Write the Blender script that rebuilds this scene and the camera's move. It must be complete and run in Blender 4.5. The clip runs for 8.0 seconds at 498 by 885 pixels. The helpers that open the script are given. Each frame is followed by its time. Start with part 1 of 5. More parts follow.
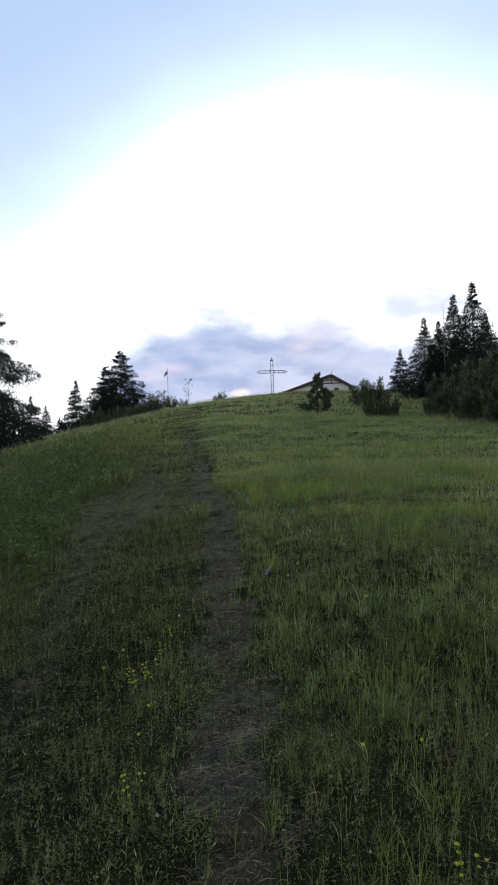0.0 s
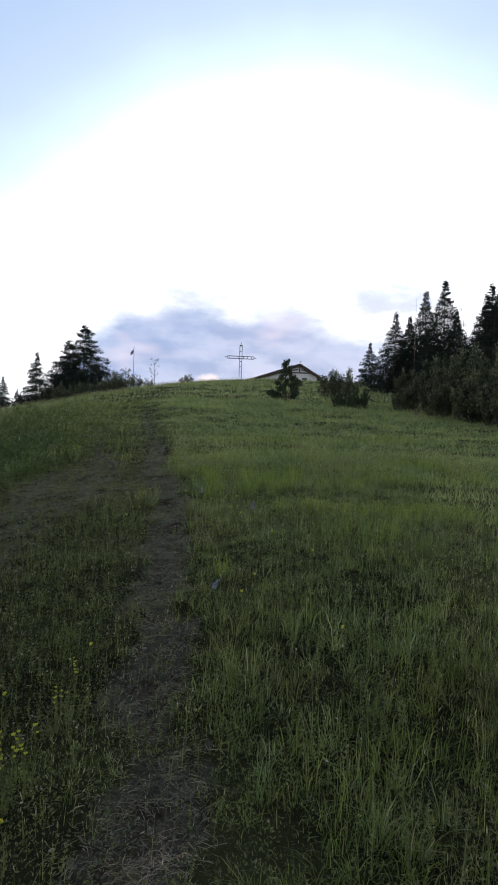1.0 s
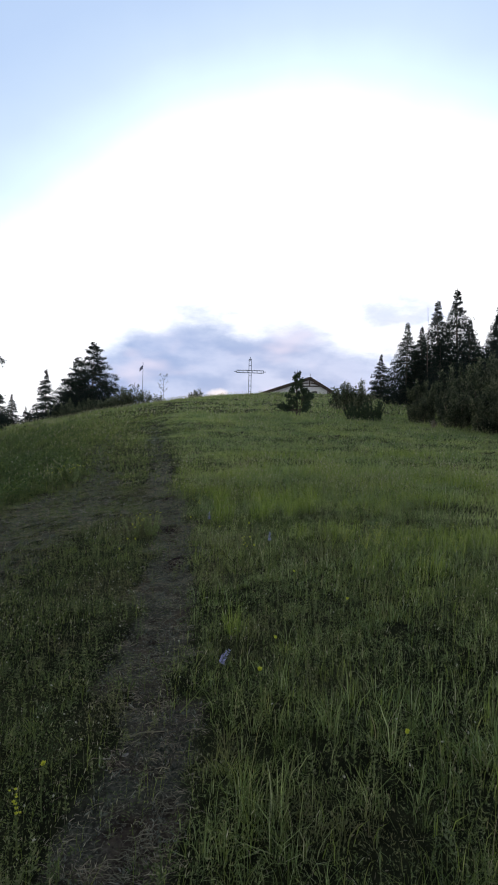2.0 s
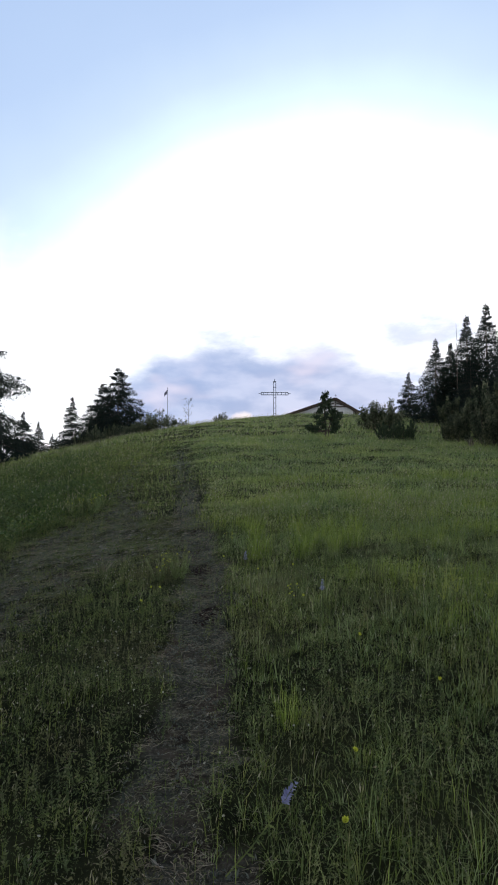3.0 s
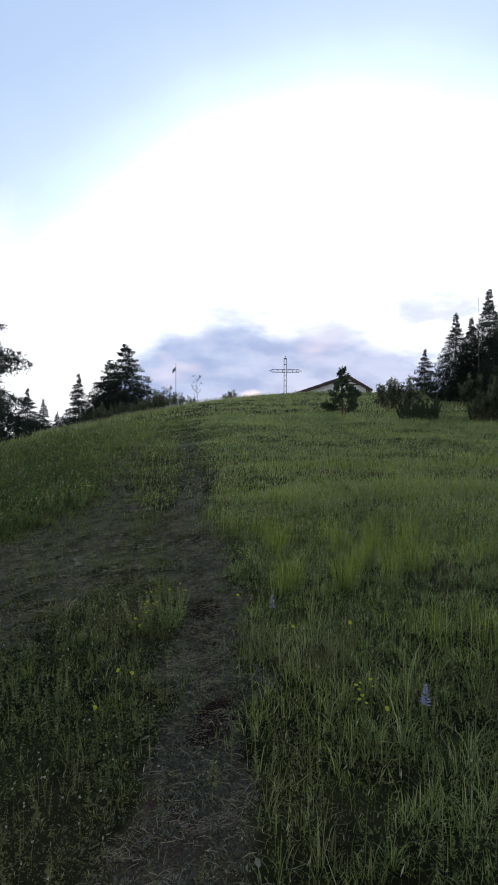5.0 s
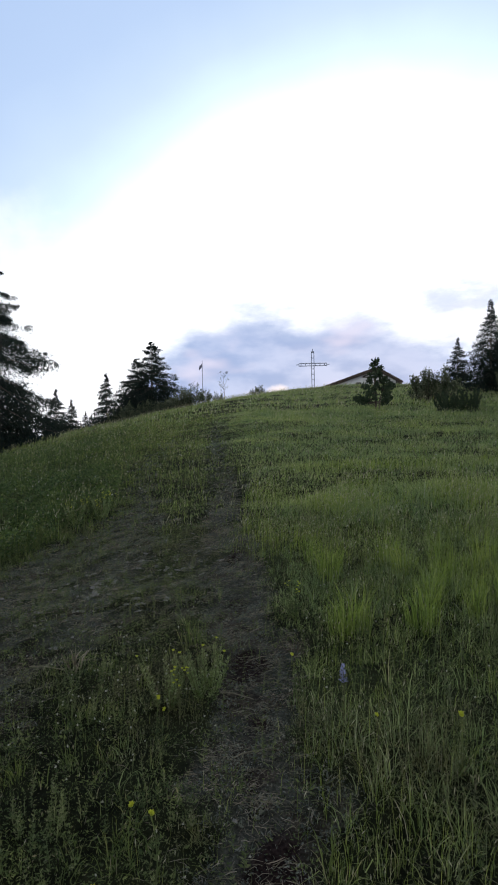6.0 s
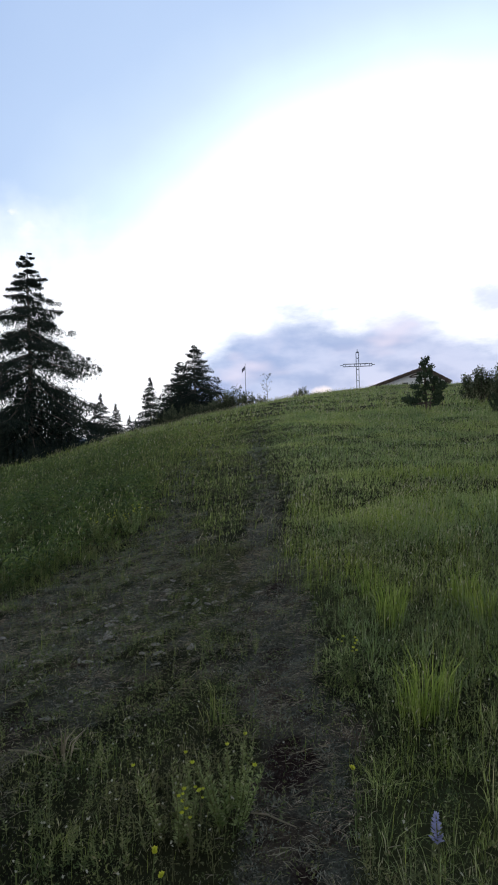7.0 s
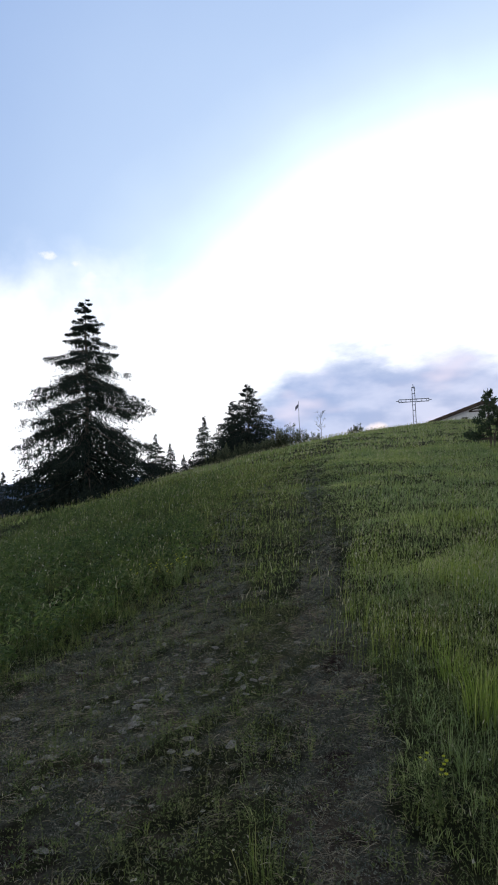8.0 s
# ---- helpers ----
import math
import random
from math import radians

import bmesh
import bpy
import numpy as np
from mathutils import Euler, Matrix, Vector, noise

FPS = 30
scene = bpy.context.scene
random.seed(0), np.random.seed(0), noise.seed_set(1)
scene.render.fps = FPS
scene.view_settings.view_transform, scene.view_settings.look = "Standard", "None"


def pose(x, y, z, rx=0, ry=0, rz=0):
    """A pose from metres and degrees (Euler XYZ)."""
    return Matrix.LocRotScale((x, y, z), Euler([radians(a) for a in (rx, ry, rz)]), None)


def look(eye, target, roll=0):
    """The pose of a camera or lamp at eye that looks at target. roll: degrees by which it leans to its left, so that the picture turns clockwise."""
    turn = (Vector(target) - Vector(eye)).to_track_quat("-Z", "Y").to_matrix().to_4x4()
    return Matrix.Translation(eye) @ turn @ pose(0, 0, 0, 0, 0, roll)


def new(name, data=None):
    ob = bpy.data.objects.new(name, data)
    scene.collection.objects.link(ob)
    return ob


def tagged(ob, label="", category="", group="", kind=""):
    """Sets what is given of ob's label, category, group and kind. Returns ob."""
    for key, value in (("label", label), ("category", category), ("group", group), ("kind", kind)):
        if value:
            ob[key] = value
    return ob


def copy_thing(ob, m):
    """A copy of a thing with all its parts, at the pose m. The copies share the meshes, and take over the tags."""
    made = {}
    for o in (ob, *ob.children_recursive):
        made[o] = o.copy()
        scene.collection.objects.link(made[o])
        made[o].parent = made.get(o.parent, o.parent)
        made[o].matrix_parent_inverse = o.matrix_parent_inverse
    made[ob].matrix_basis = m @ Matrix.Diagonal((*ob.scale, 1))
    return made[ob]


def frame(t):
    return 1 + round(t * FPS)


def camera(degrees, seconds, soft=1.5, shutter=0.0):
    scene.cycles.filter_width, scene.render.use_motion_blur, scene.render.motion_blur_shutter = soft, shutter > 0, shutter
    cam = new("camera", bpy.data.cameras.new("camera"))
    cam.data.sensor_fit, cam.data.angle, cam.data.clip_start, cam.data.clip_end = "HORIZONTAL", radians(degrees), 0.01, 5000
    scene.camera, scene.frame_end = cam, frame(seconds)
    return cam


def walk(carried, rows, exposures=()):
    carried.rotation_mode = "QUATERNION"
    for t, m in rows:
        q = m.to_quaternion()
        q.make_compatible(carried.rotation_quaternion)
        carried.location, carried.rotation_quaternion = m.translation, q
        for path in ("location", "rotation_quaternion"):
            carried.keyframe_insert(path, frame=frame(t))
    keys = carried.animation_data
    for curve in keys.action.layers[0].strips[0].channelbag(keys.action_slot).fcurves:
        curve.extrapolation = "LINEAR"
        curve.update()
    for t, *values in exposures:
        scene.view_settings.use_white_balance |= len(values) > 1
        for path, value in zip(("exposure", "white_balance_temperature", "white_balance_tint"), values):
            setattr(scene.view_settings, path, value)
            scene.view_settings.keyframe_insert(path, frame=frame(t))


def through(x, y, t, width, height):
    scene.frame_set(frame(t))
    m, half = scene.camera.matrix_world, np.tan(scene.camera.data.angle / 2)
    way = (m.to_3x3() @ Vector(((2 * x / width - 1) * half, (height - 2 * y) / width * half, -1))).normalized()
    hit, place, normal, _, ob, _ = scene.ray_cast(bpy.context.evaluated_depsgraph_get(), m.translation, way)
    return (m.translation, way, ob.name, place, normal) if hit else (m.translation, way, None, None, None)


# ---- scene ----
cam = camera(46.6, 8.0, 1.9)
PATH = [
    (0, (0.11, -0.422, 1.665), (0.056, 1.577, 1.663), -1.5),
    (0.5, (0.193, 0.342, 1.641), (0.242, 2.341, 1.63), -0.2),
    (1, (0.172, 0.863, 1.587), (0.241, 2.861, 1.539), 1.9),
    (1.2, (0.161, 1.056, 1.649), (0.256, 3.052, 1.563), 2.6),
    (2.3, (0.171, 2.337, 1.594), (0.169, 4.337, 1.622), 0.2),
    (2.5, (0.114, 2.539, 1.592), (0.1, 4.538, 1.626), -0.5),
    (3, (0.016, 2.996, 1.657), (-0.039, 4.994, 1.735), -0.1),
    (3.5, (-0.01, 3.588, 1.687), (-0.099, 5.586, 1.727), -0.1),
    (4, (-0.081, 4.159, 1.659), (-0.198, 6.156, 1.661), -0.1),
    (4.2, (-0.106, 4.404, 1.737), (-0.237, 6.4, 1.737), -0.3),
    (5.3, (-0.252, 5.599, 1.825), (-0.328, 7.598, 1.828), 0.3),
    (5.5, (-0.307, 5.837, 1.87), (-0.404, 7.834, 1.848), -0.2),
    (6, (-0.389, 6.334, 1.892), (-0.571, 8.325, 1.879), -1.1),
    (6.5, (-0.383, 6.869, 1.984), (-0.65, 8.851, 1.959), -1.7),
    (7, (-0.462, 7.352, 1.97), (-0.794, 9.324, 1.968), -1.5),
    (7.5, (-0.524, 7.779, 2.032), (-0.944, 9.733, 2.12), -2.1),
    (8, (-0.555, 8.103, 2.041), (-1.065, 10.032, 2.176), -2.0),
]
walk(cam, [(t, look(eye, target, roll)) for t, eye, target, roll in PATH])

# ---- world, sun ----
SUN_AZ, SUN_EL = radians(6.0), radians(7.0)
GLOW_EL = 3.0
SUN_DIR = Vector((math.sin(SUN_AZ) * math.cos(SUN_EL), math.cos(SUN_AZ) * math.cos(SUN_EL), math.sin(SUN_EL)))


class Nodes:
    """Short hand for building node trees."""

    def __init__(self, tree):
        self.tree = tree
        tree.nodes.clear()

    def add(self, kind, **inputs):
        n = self.tree.nodes.new(kind)
        for k, v in inputs.items():
            sock = n.inputs[int(k[1:])] if k[0] == "i" and k[1:].isdigit() else n.inputs[k]
            if isinstance(v, bpy.types.NodeSocket):
                self.tree.links.new(v, sock)
            else:
                sock.default_value = v
        return n

    def math(self, op, a, b=0.0, c=0.0, clamp=False):
        n = self.add("ShaderNodeMath", i0=a, i1=b, i2=c)
        n.operation, n.use_clamp = op, clamp
        return n.outputs[0]

    def span(self, v, a, b, c=0.0, d=1.0, smooth=True):
        n = self.add("ShaderNodeMapRange", i0=v, i1=a, i2=b, i3=c, i4=d)
        n.interpolation_type = "SMOOTHSTEP" if smooth else "LINEAR"
        return n.outputs[0]

    def mix(self, f, a, b):
        n = self.tree.nodes.new("ShaderNodeMix")
        n.data_type = "RGBA"
        for sock, v in ((n.inputs[0], f), (n.inputs[6], a), (n.inputs[7], b)):
            if isinstance(v, bpy.types.NodeSocket):
                self.tree.links.new(v, sock)
            else:
                sock.default_value = v if sock is n.inputs[0] else (*v, 1) if len(v) == 3 else v
        return n.outputs[2]

    def noise(self, vec, scale, detail=3.0, rough=0.55):
        n = self.add("ShaderNodeTexNoise", Vector=vec, Scale=scale, Detail=detail, Roughness=rough)
        return n.outputs[0]

    def ramp(self, v, stops):
        n = self.add("ShaderNodeValToRGB", Fac=v)
        el = n.color_ramp.elements
        while len(el) < len(stops):
            el.new(0.5)
        for e, (p, c) in zip(el, stops):
            e.position, e.color = p, (*c, 1)
        return n.outputs[0]


def make_world():
    w = bpy.data.worlds.new("world")
    scene.world = w
    w.use_nodes = True
    k = Nodes(w.node_tree)
    co = k.add("ShaderNodeTexCoord").outputs["Generated"]
    sep = k.add("ShaderNodeSeparateXYZ", Vector=co)
    x, y, z = sep.outputs
    az = k.math("MULTIPLY", k.math("ARCTAN2", x, y), 57.2958)
    el = k.math("MULTIPLY", k.math("ARCSINE", z), 57.2958)
    da = k.math("MULTIPLY", k.math("MULTIPLY", k.math("SUBTRACT", az, math.degrees(SUN_AZ)), 0.90), k.math("COSINE", k.math("DIVIDE", el, 57.2958)))
    de = k.math("SUBTRACT", el, GLOW_EL)
    ang = k.math("SQRT", k.math("ADD", k.math("MULTIPLY", da, da), k.math("MULTIPLY", de, de)))
    # open sky: thin bright veil round the hidden sun, bluer away from it
    ripple = k.math("MULTIPLY", k.math("SUBTRACT", k.noise(co, 2.2, 4.0), 0.5), 7.0)
    away = k.math("DIVIDE", k.math("ADD", ang, ripple), 90.0)
    open_sky = k.ramp(away, SKY_STOPS)
    # white haze low down all round
    haze = k.span(k.math("ADD", el, k.math("MULTIPLY", k.math("SUBTRACT", k.noise(co, 6.0, 5.0), 0.5), 14.0)), HAZE[0], HAZE[1], 1.0, 0.0)
    open_sky = k.mix(k.math("MULTIPLY", haze, HAZE[2]), open_sky, HAZE_COL)
    wisp = k.add("ShaderNodeVectorMath", i0=co, i1=(1.0, 1.0, 3.5))
    wisp.operation = "MULTIPLY"
    f = k.math("MULTIPLY", k.span(k.noise(wisp.outputs[0], 9.0, 7.0, 0.6), 0.54, 0.74), k.span(el, 12.0, 26.0, 0.9, 0.0))
    open_sky = k.mix(f, open_sky, (1.0, 1.02, 1.08))
    # a few torn white shreds high on the left
    for a0, e0, w, h in ((-33.8, 21.3, 0.9, 0.4), (-31.2, 20.8, 0.6, 0.3), (-29.9, 19.4, 0.9, 0.7)):
        u, v = k.math("DIVIDE", k.math("SUBTRACT", az, a0), w), k.math("DIVIDE", k.math("SUBTRACT", el, e0), h)
        r = k.math("ADD", k.math("ADD", k.math("MULTIPLY", u, u), k.math("MULTIPLY", v, v)), k.math("MULTIPLY", k.math("SUBTRACT", k.noise(co, 45.0, 5.0, 0.65), 0.5), 4.5))
        open_sky = k.mix(k.math("MULTIPLY", k.span(r, -0.4, 1.0, 1.0, 0.0), 0.8), open_sky, (1.0, 1.02, 1.06))
    # bank of low cloud
    stretch = k.add("ShaderNodeVectorMath", i0=co, i1=(1.0, 1.0, 2.4))
    stretch.operation = "MULTIPLY"
    sv = stretch.outputs[0]
    big = k.noise(sv, 8.0, 6.0, 0.58)
    azn = k.math("DIVIDE", k.math("ADD", az, 45.0), 90.0)
    top = k.math("MULTIPLY", k.ramp(azn, CLOUD_TOP), 20.0)
    top = k.math("ADD", top, k.math("MULTIPLY", k.math("SUBTRACT", big, 0.5), 7.0))
    mask = k.span(k.math("SUBTRACT", top, el), -1.1, k.span(az, 2.0, 9.0, 3.2, 3.6))
    body = k.noise(sv, 9.0, 5.0, 0.5)
    cloud = k.mix(k.span(body, 0.36, 0.62), CLOUD_DARK, CLOUD_MID)
    cloud = k.mix(k.math("MULTIPLY", k.span(k.noise(sv, 5.0, 3.0), 0.5, 0.66), 0.6), cloud, CLOUD_PINK)
    edge = k.span(k.math("SUBTRACT", top, el), 0.0, 4.5, 1.0, 0.0)
    cloud = k.mix(k.math("MULTIPLY", edge, 0.6), cloud, CLOUD_EDGE)
    # a loose cloud above the bank
    px = k.math("DIVIDE", k.math("SUBTRACT", az, 15.6), 4.6)
    py = k.math("DIVIDE", k.math("SUBTRACT", el, 12.7), 1.7)
    q = k.math("ADD", k.math("ADD", k.math("MULTIPLY", px, px), k.math("MULTIPLY", py, py)), k.math("MULTIPLY", k.math("SUBTRACT", k.noise(sv, 17.0, 6.0, 0.6), 0.5), 3.2))
    mask = k.math("MAXIMUM", mask, k.math("MULTIPLY", k.span(q, -0.2, 2.0, 1.0, 0.0), 0.85))
    # the break in the cloud where the light comes through low down
    dx = k.math("DIVIDE", k.math("ADD", az, 2.2), 1.15)
    dy = k.math("DIVIDE", k.math("SUBTRACT", el, 4.6), 0.75)
    r = k.math("ADD", k.math("MULTIPLY", dx, dx), k.math("MULTIPLY", dy, dy))
    r = k.math("ADD", r, k.math("MULTIPLY", k.math("SUBTRACT", k.noise(co, 60.0, 3.0), 0.5), 1.2))
    cloud = k.mix(k.math("MULTIPLY", k.span(r, 0.1, 1.3, 1.0, 0.0), 0.9), cloud, (0.97, 0.90, 0.95))
    col = k.mix(mask, open_sky, cloud)
    bg = k.add("ShaderNodeBackground", Color=col, Strength=SKY_STRENGTH)
    sky = k.tree.nodes.new("ShaderNodeTexSky")
    sky.sky_type, sky.sun_disc, sky.sun_elevation, sky.sun_rotation = "NISHITA", False, SUN_EL, SUN_AZ
    air = k.add("ShaderNodeBackground", Color=sky.outputs[0], Strength=0.003)
    both = k.add("ShaderNodeAddShader", i0=bg.outputs[0], i1=air.outputs[0])
    k.tree.links.new(both.outputs[0], k.add("ShaderNodeOutputWorld").inputs[0])


SKY_STRENGTH = 1.0
SKY_STOPS = [(0.0, (3.4, 3.35, 3.3)), (0.20, (2.6, 2.6, 2.6)), (0.27, (1.45, 1.48, 1.52)), (0.33, (0.84, 1.04, 1.14)), (0.365, (0.66, 0.82, 1.03)), (0.41, (0.53, 0.69, 0.97)),
             (0.54, (0.37, 0.52, 0.83)), (0.78, (0.30, 0.36, 0.48)), (1.0, (0.30, 0.32, 0.37))]
HAZE, HAZE_COL = (12.0, 22.0, 0.95), (1.3, 1.33, 1.4)
CLOUD_TOP = [(p, (v, v, v)) for p, v in ((0.0, 0.0), (0.30, 0.0), (0.335, 0.40), (0.38, 0.58), (0.44, 0.70), (0.50, 0.66), (0.56, 0.68), (0.60, 0.60), (0.64, 0.50), (0.72, 0.47), (0.80, 0.50), (0.9, 0.4))]
CLOUD_DARK, CLOUD_MID = (0.34, 0.46, 0.75), (0.55, 0.64, 0.90)
CLOUD_PINK, CLOUD_EDGE = (0.84, 0.78, 0.95), (0.70, 0.79, 0.99)
make_world()
sun = new("sun", bpy.data.lights.new("sun", "SUN"))
sun.data.energy, sun.data.angle, sun.data.color = 1.0, radians(12), (1.0, 0.94, 0.86)
sun.matrix_world = look(SUN_DIR * 50, (0, 0, 0))

# ---- materials ----


def material(name, build):
    m = bpy.data.materials.new(name)
    m.use_nodes = True
    k = Nodes(m.node_tree)
    shader = build(k)
    k.tree.links.new(shader, k.add("ShaderNodeOutputMaterial").inputs[0])
    return m


def principled(k, col, rough=0.8, metal=0.0, bump=None, strength=0.3, dist=0.02, spec=0.3):
    extra = {}
    if bump is not None:
        extra["Normal"] = k.add("ShaderNodeBump", Height=bump, Strength=strength, Distance=dist).outputs[0]
    col = (*col, 1) if isinstance(col, tuple) and len(col) == 3 else col
    return k.add("ShaderNodeBsdfPrincipled", **{"Base Color": col, "Roughness": rough, "Metallic": metal, "Specular IOR Level": spec}, **extra).outputs[0]


def place(k):
    return k.add("ShaderNodeNewGeometry").outputs["Position"]


def leafy(name, stops, patch_stops, patch_scale, through=0.35, rough=0.6, dry=0.0):
    """Thin leaves: each one its own tint, drifts of tint over the ground, some light let through."""

    def build(k):
        rnd = k.add("ShaderNodeNewGeometry").outputs["Random Per Island"]
        col = k.ramp(rnd, stops)
        drift = k.ramp(k.noise(place(k), patch_scale, 3.0), patch_stops)
        n = k.add("ShaderNodeMix", Factor=0.5)
        n.data_type, n.blend_type = "RGBA", "MULTIPLY"
        n.inputs[0].default_value = 1.0
        k.tree.links.new(col, n.inputs[6])
        k.tree.links.new(drift, n.inputs[7])
        c = n.outputs[2]
        if dry:
            c = k.mix(k.math("MULTIPLY", k.span(k.noise(place(k), 1.3, 4.0), 0.51, 0.66), dry), c, (0.17, 0.13, 0.085))
        face = principled(k, c, rough, spec=0.10)
        back = k.add("ShaderNodeBsdfTranslucent", Color=c).outputs[0]
        return k.add("ShaderNodeMixShader", Fac=through, i1=face, i2=back).outputs[0]

    return material(name, build)


def grainy(name, a, b, scale, rough=0.8, metal=0.0, bump=0.3, stretch=(1, 1, 1), dist=0.02):
    """Two tints mixed by noise at two scales, with a fine relief."""

    def build(k):
        v = k.add("ShaderNodeVectorMath", i0=k.add("ShaderNodeTexCoord").outputs["Object"], i1=stretch)
        v.operation = "MULTIPLY"
        n1, n2 = k.noise(v.outputs[0], scale, 5.0), k.noise(v.outputs[0], scale * 6, 4.0)
        f = k.span(k.math("ADD", k.math("MULTIPLY", n1, 0.65), k.math("MULTIPLY", n2, 0.35)), 0.35, 0.65)
        return principled(k, k.mix(f, a, b), rough, metal, n2, bump, dist)

    return material(name, build)


GRASS = leafy("grass", [(0.0, (0.090, 0.126, 0.038)), (0.40, (0.142, 0.188, 0.057)), (0.80, (0.200, 0.245, 0.078)), (0.95, (0.27, 0.275, 0.125)), (1.0, (0.38, 0.33, 0.21))],
              [(0.34, (0.56, 0.62, 0.58)), (0.5, (1.0, 1.0, 0.97)), (0.66, (1.45, 1.38, 1.1))], 3.6, 0.5, 0.6, 0.45)
# nearly twice as pale as GRASS: backlight up the slope is put into the colour
LIT_GRASS = leafy("lit_grass", [(0.0, (0.155, 0.215, 0.080)), (0.40, (0.255, 0.330, 0.128)), (0.80, (0.355, 0.430, 0.178)), (0.95, (0.42, 0.45, 0.25)), (1.0, (0.54, 0.50, 0.35))],
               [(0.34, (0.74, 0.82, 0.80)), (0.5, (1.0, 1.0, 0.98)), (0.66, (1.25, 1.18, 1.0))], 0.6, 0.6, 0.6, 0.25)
DOCK = leafy("left_grass", [(0.0, (0.052, 0.080, 0.030)), (0.6, (0.092, 0.130, 0.046)), (0.92, (0.140, 0.178, 0.066)), (1.0, (0.21, 0.21, 0.11))],
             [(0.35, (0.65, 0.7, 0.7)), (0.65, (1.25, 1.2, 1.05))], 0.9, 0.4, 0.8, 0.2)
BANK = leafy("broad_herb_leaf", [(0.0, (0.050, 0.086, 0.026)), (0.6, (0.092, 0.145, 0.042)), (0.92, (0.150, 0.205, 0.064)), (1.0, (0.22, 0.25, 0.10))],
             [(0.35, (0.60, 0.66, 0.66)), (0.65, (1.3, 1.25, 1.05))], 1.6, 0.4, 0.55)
# grey-green leaves, greyed further so that the sky's sheen is in their colour
TURF = leafy("matted_turf", [(0.0, (0.075, 0.088, 0.066)), (0.6, (0.135, 0.150, 0.118)), (0.93, (0.21, 0.22, 0.185)), (1.0, (0.32, 0.29, 0.24))],
             [(0.35, (0.55, 0.58, 0.60)), (0.5, (1.0, 1.0, 1.0)), (0.65, (1.4, 1.32, 1.25))], 5.0, 0.2, 0.55)
UMBEL = leafy("yellow_umbel", [(0.0, (0.30, 0.34, 0.06)), (1.0, (0.46, 0.48, 0.12))], [(0.3, (0.9, 0.95, 0.9)), (0.7, (1.0, 1.0, 1.0))], 5.0, 0.35)
TALL = leafy("tall_grass", [(0.0, (0.11, 0.155, 0.035)), (0.5, (0.23, 0.31, 0.065)), (0.9, (0.35, 0.42, 0.11)), (1.0, (0.44, 0.46, 0.18))],
             [(0.3, (0.85, 0.9, 0.85)), (0.7, (1.15, 1.1, 0.95))], 2.0, 0.5, 0.6)
HERB = leafy("herb_leaf", [(0.0, (0.068, 0.094, 0.035)), (0.5, (0.116, 0.154, 0.058)), (0.90, (0.178, 0.212, 0.086)), (1.0, (0.26, 0.23, 0.15))],
             [(0.34, (0.50, 0.56, 0.56)), (0.5, (1.0, 1.0, 0.97)), (0.66, (1.6, 1.5, 1.2))], 6.0, 0.35, 0.75, 0.45)
STALK = leafy("stalk_leaf", [(0.0, (0.098, 0.128, 0.050)), (0.6, (0.155, 0.190, 0.080)), (1.0, (0.26, 0.27, 0.15))],
              [(0.35, (0.65, 0.72, 0.70)), (0.65, (1.35, 1.28, 1.08))], 4.0, 0.35, 0.75, 0.3)
STRAW = leafy("dry_straw", [(0.0, (0.140, 0.122, 0.086)), (0.5, (0.26, 0.235, 0.170)), (0.9, (0.38, 0.33, 0.255)), (1.0, (0.46, 0.42, 0.34))],
              [(0.3, (0.62, 0.70, 0.66)), (0.7, (1.15, 1.05, 1.0))], 2.5, 0.15, 0.8)
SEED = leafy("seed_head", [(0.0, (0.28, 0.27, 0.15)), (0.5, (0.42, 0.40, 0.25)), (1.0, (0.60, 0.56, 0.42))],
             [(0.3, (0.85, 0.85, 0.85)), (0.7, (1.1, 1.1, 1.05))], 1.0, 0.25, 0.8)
PALE = leafy("pale_flower", [(0.0, (0.34, 0.34, 0.25)), (1.0, (0.58, 0.57, 0.46))], [(0.3, (0.9, 0.9, 0.9)), (0.7, (1.0, 1.0, 1.0))], 2.0, 0.3)
YELLOW = leafy("yellow_petal", [(0.0, (0.52, 0.54, 0.05)), (1.0, (0.72, 0.72, 0.10))], [(0.3, (0.9, 0.95, 0.9)), (0.7, (1.0, 1.0, 1.0))], 5.0, 0.35)
LILAC = leafy("lilac_petal", [(0.0, (0.24, 0.25, 0.42)), (1.0, (0.42, 0.43, 0.60))], [(0.3, (0.9, 0.9, 0.95)), (0.7, (1.0, 1.0, 1.0))], 9.0, 0.3)
NEEDLE = leafy("spruce_needle", [(0.0, (0.013, 0.022, 0.019)), (0.6, (0.021, 0.033, 0.026)), (1.0, (0.038, 0.050, 0.034))],
               [(0.3, (0.8, 0.85, 0.9)), (0.7, (1.1, 1.1, 1.0))], 0.5, 0.12)
PINE = leafy("pine_needle", [(0.0, (0.034, 0.054, 0.034)), (1.0, (0.075, 0.10, 0.056))], [(0.3, (0.85, 0.9, 0.9)), (0.7, (1.1, 1.1, 1.0))], 1.5, 0.12)
LEAF = leafy("shrub_leaf", [(0.0, (0.032, 0.045, 0.026)), (0.6, (0.076, 0.094, 0.056)), (1.0, (0.18, 0.19, 0.125))], [(0.36, (0.35, 0.40, 0.42)), (0.5, (1.0, 1.0, 1.0)), (0.64, (1.75, 1.65, 1.5))], 1.1, 0.25, 0.75)
PALE_LEAF = leafy("pale_shrub_leaf", [(0.0, (0.06, 0.08, 0.045)), (0.6, (0.13, 0.155, 0.095)), (1.0, (0.25, 0.26, 0.18))], [(0.36, (0.6, 0.65, 0.65)), (0.64, (1.3, 1.25, 1.15))], 1.3, 0.3, 0.75)
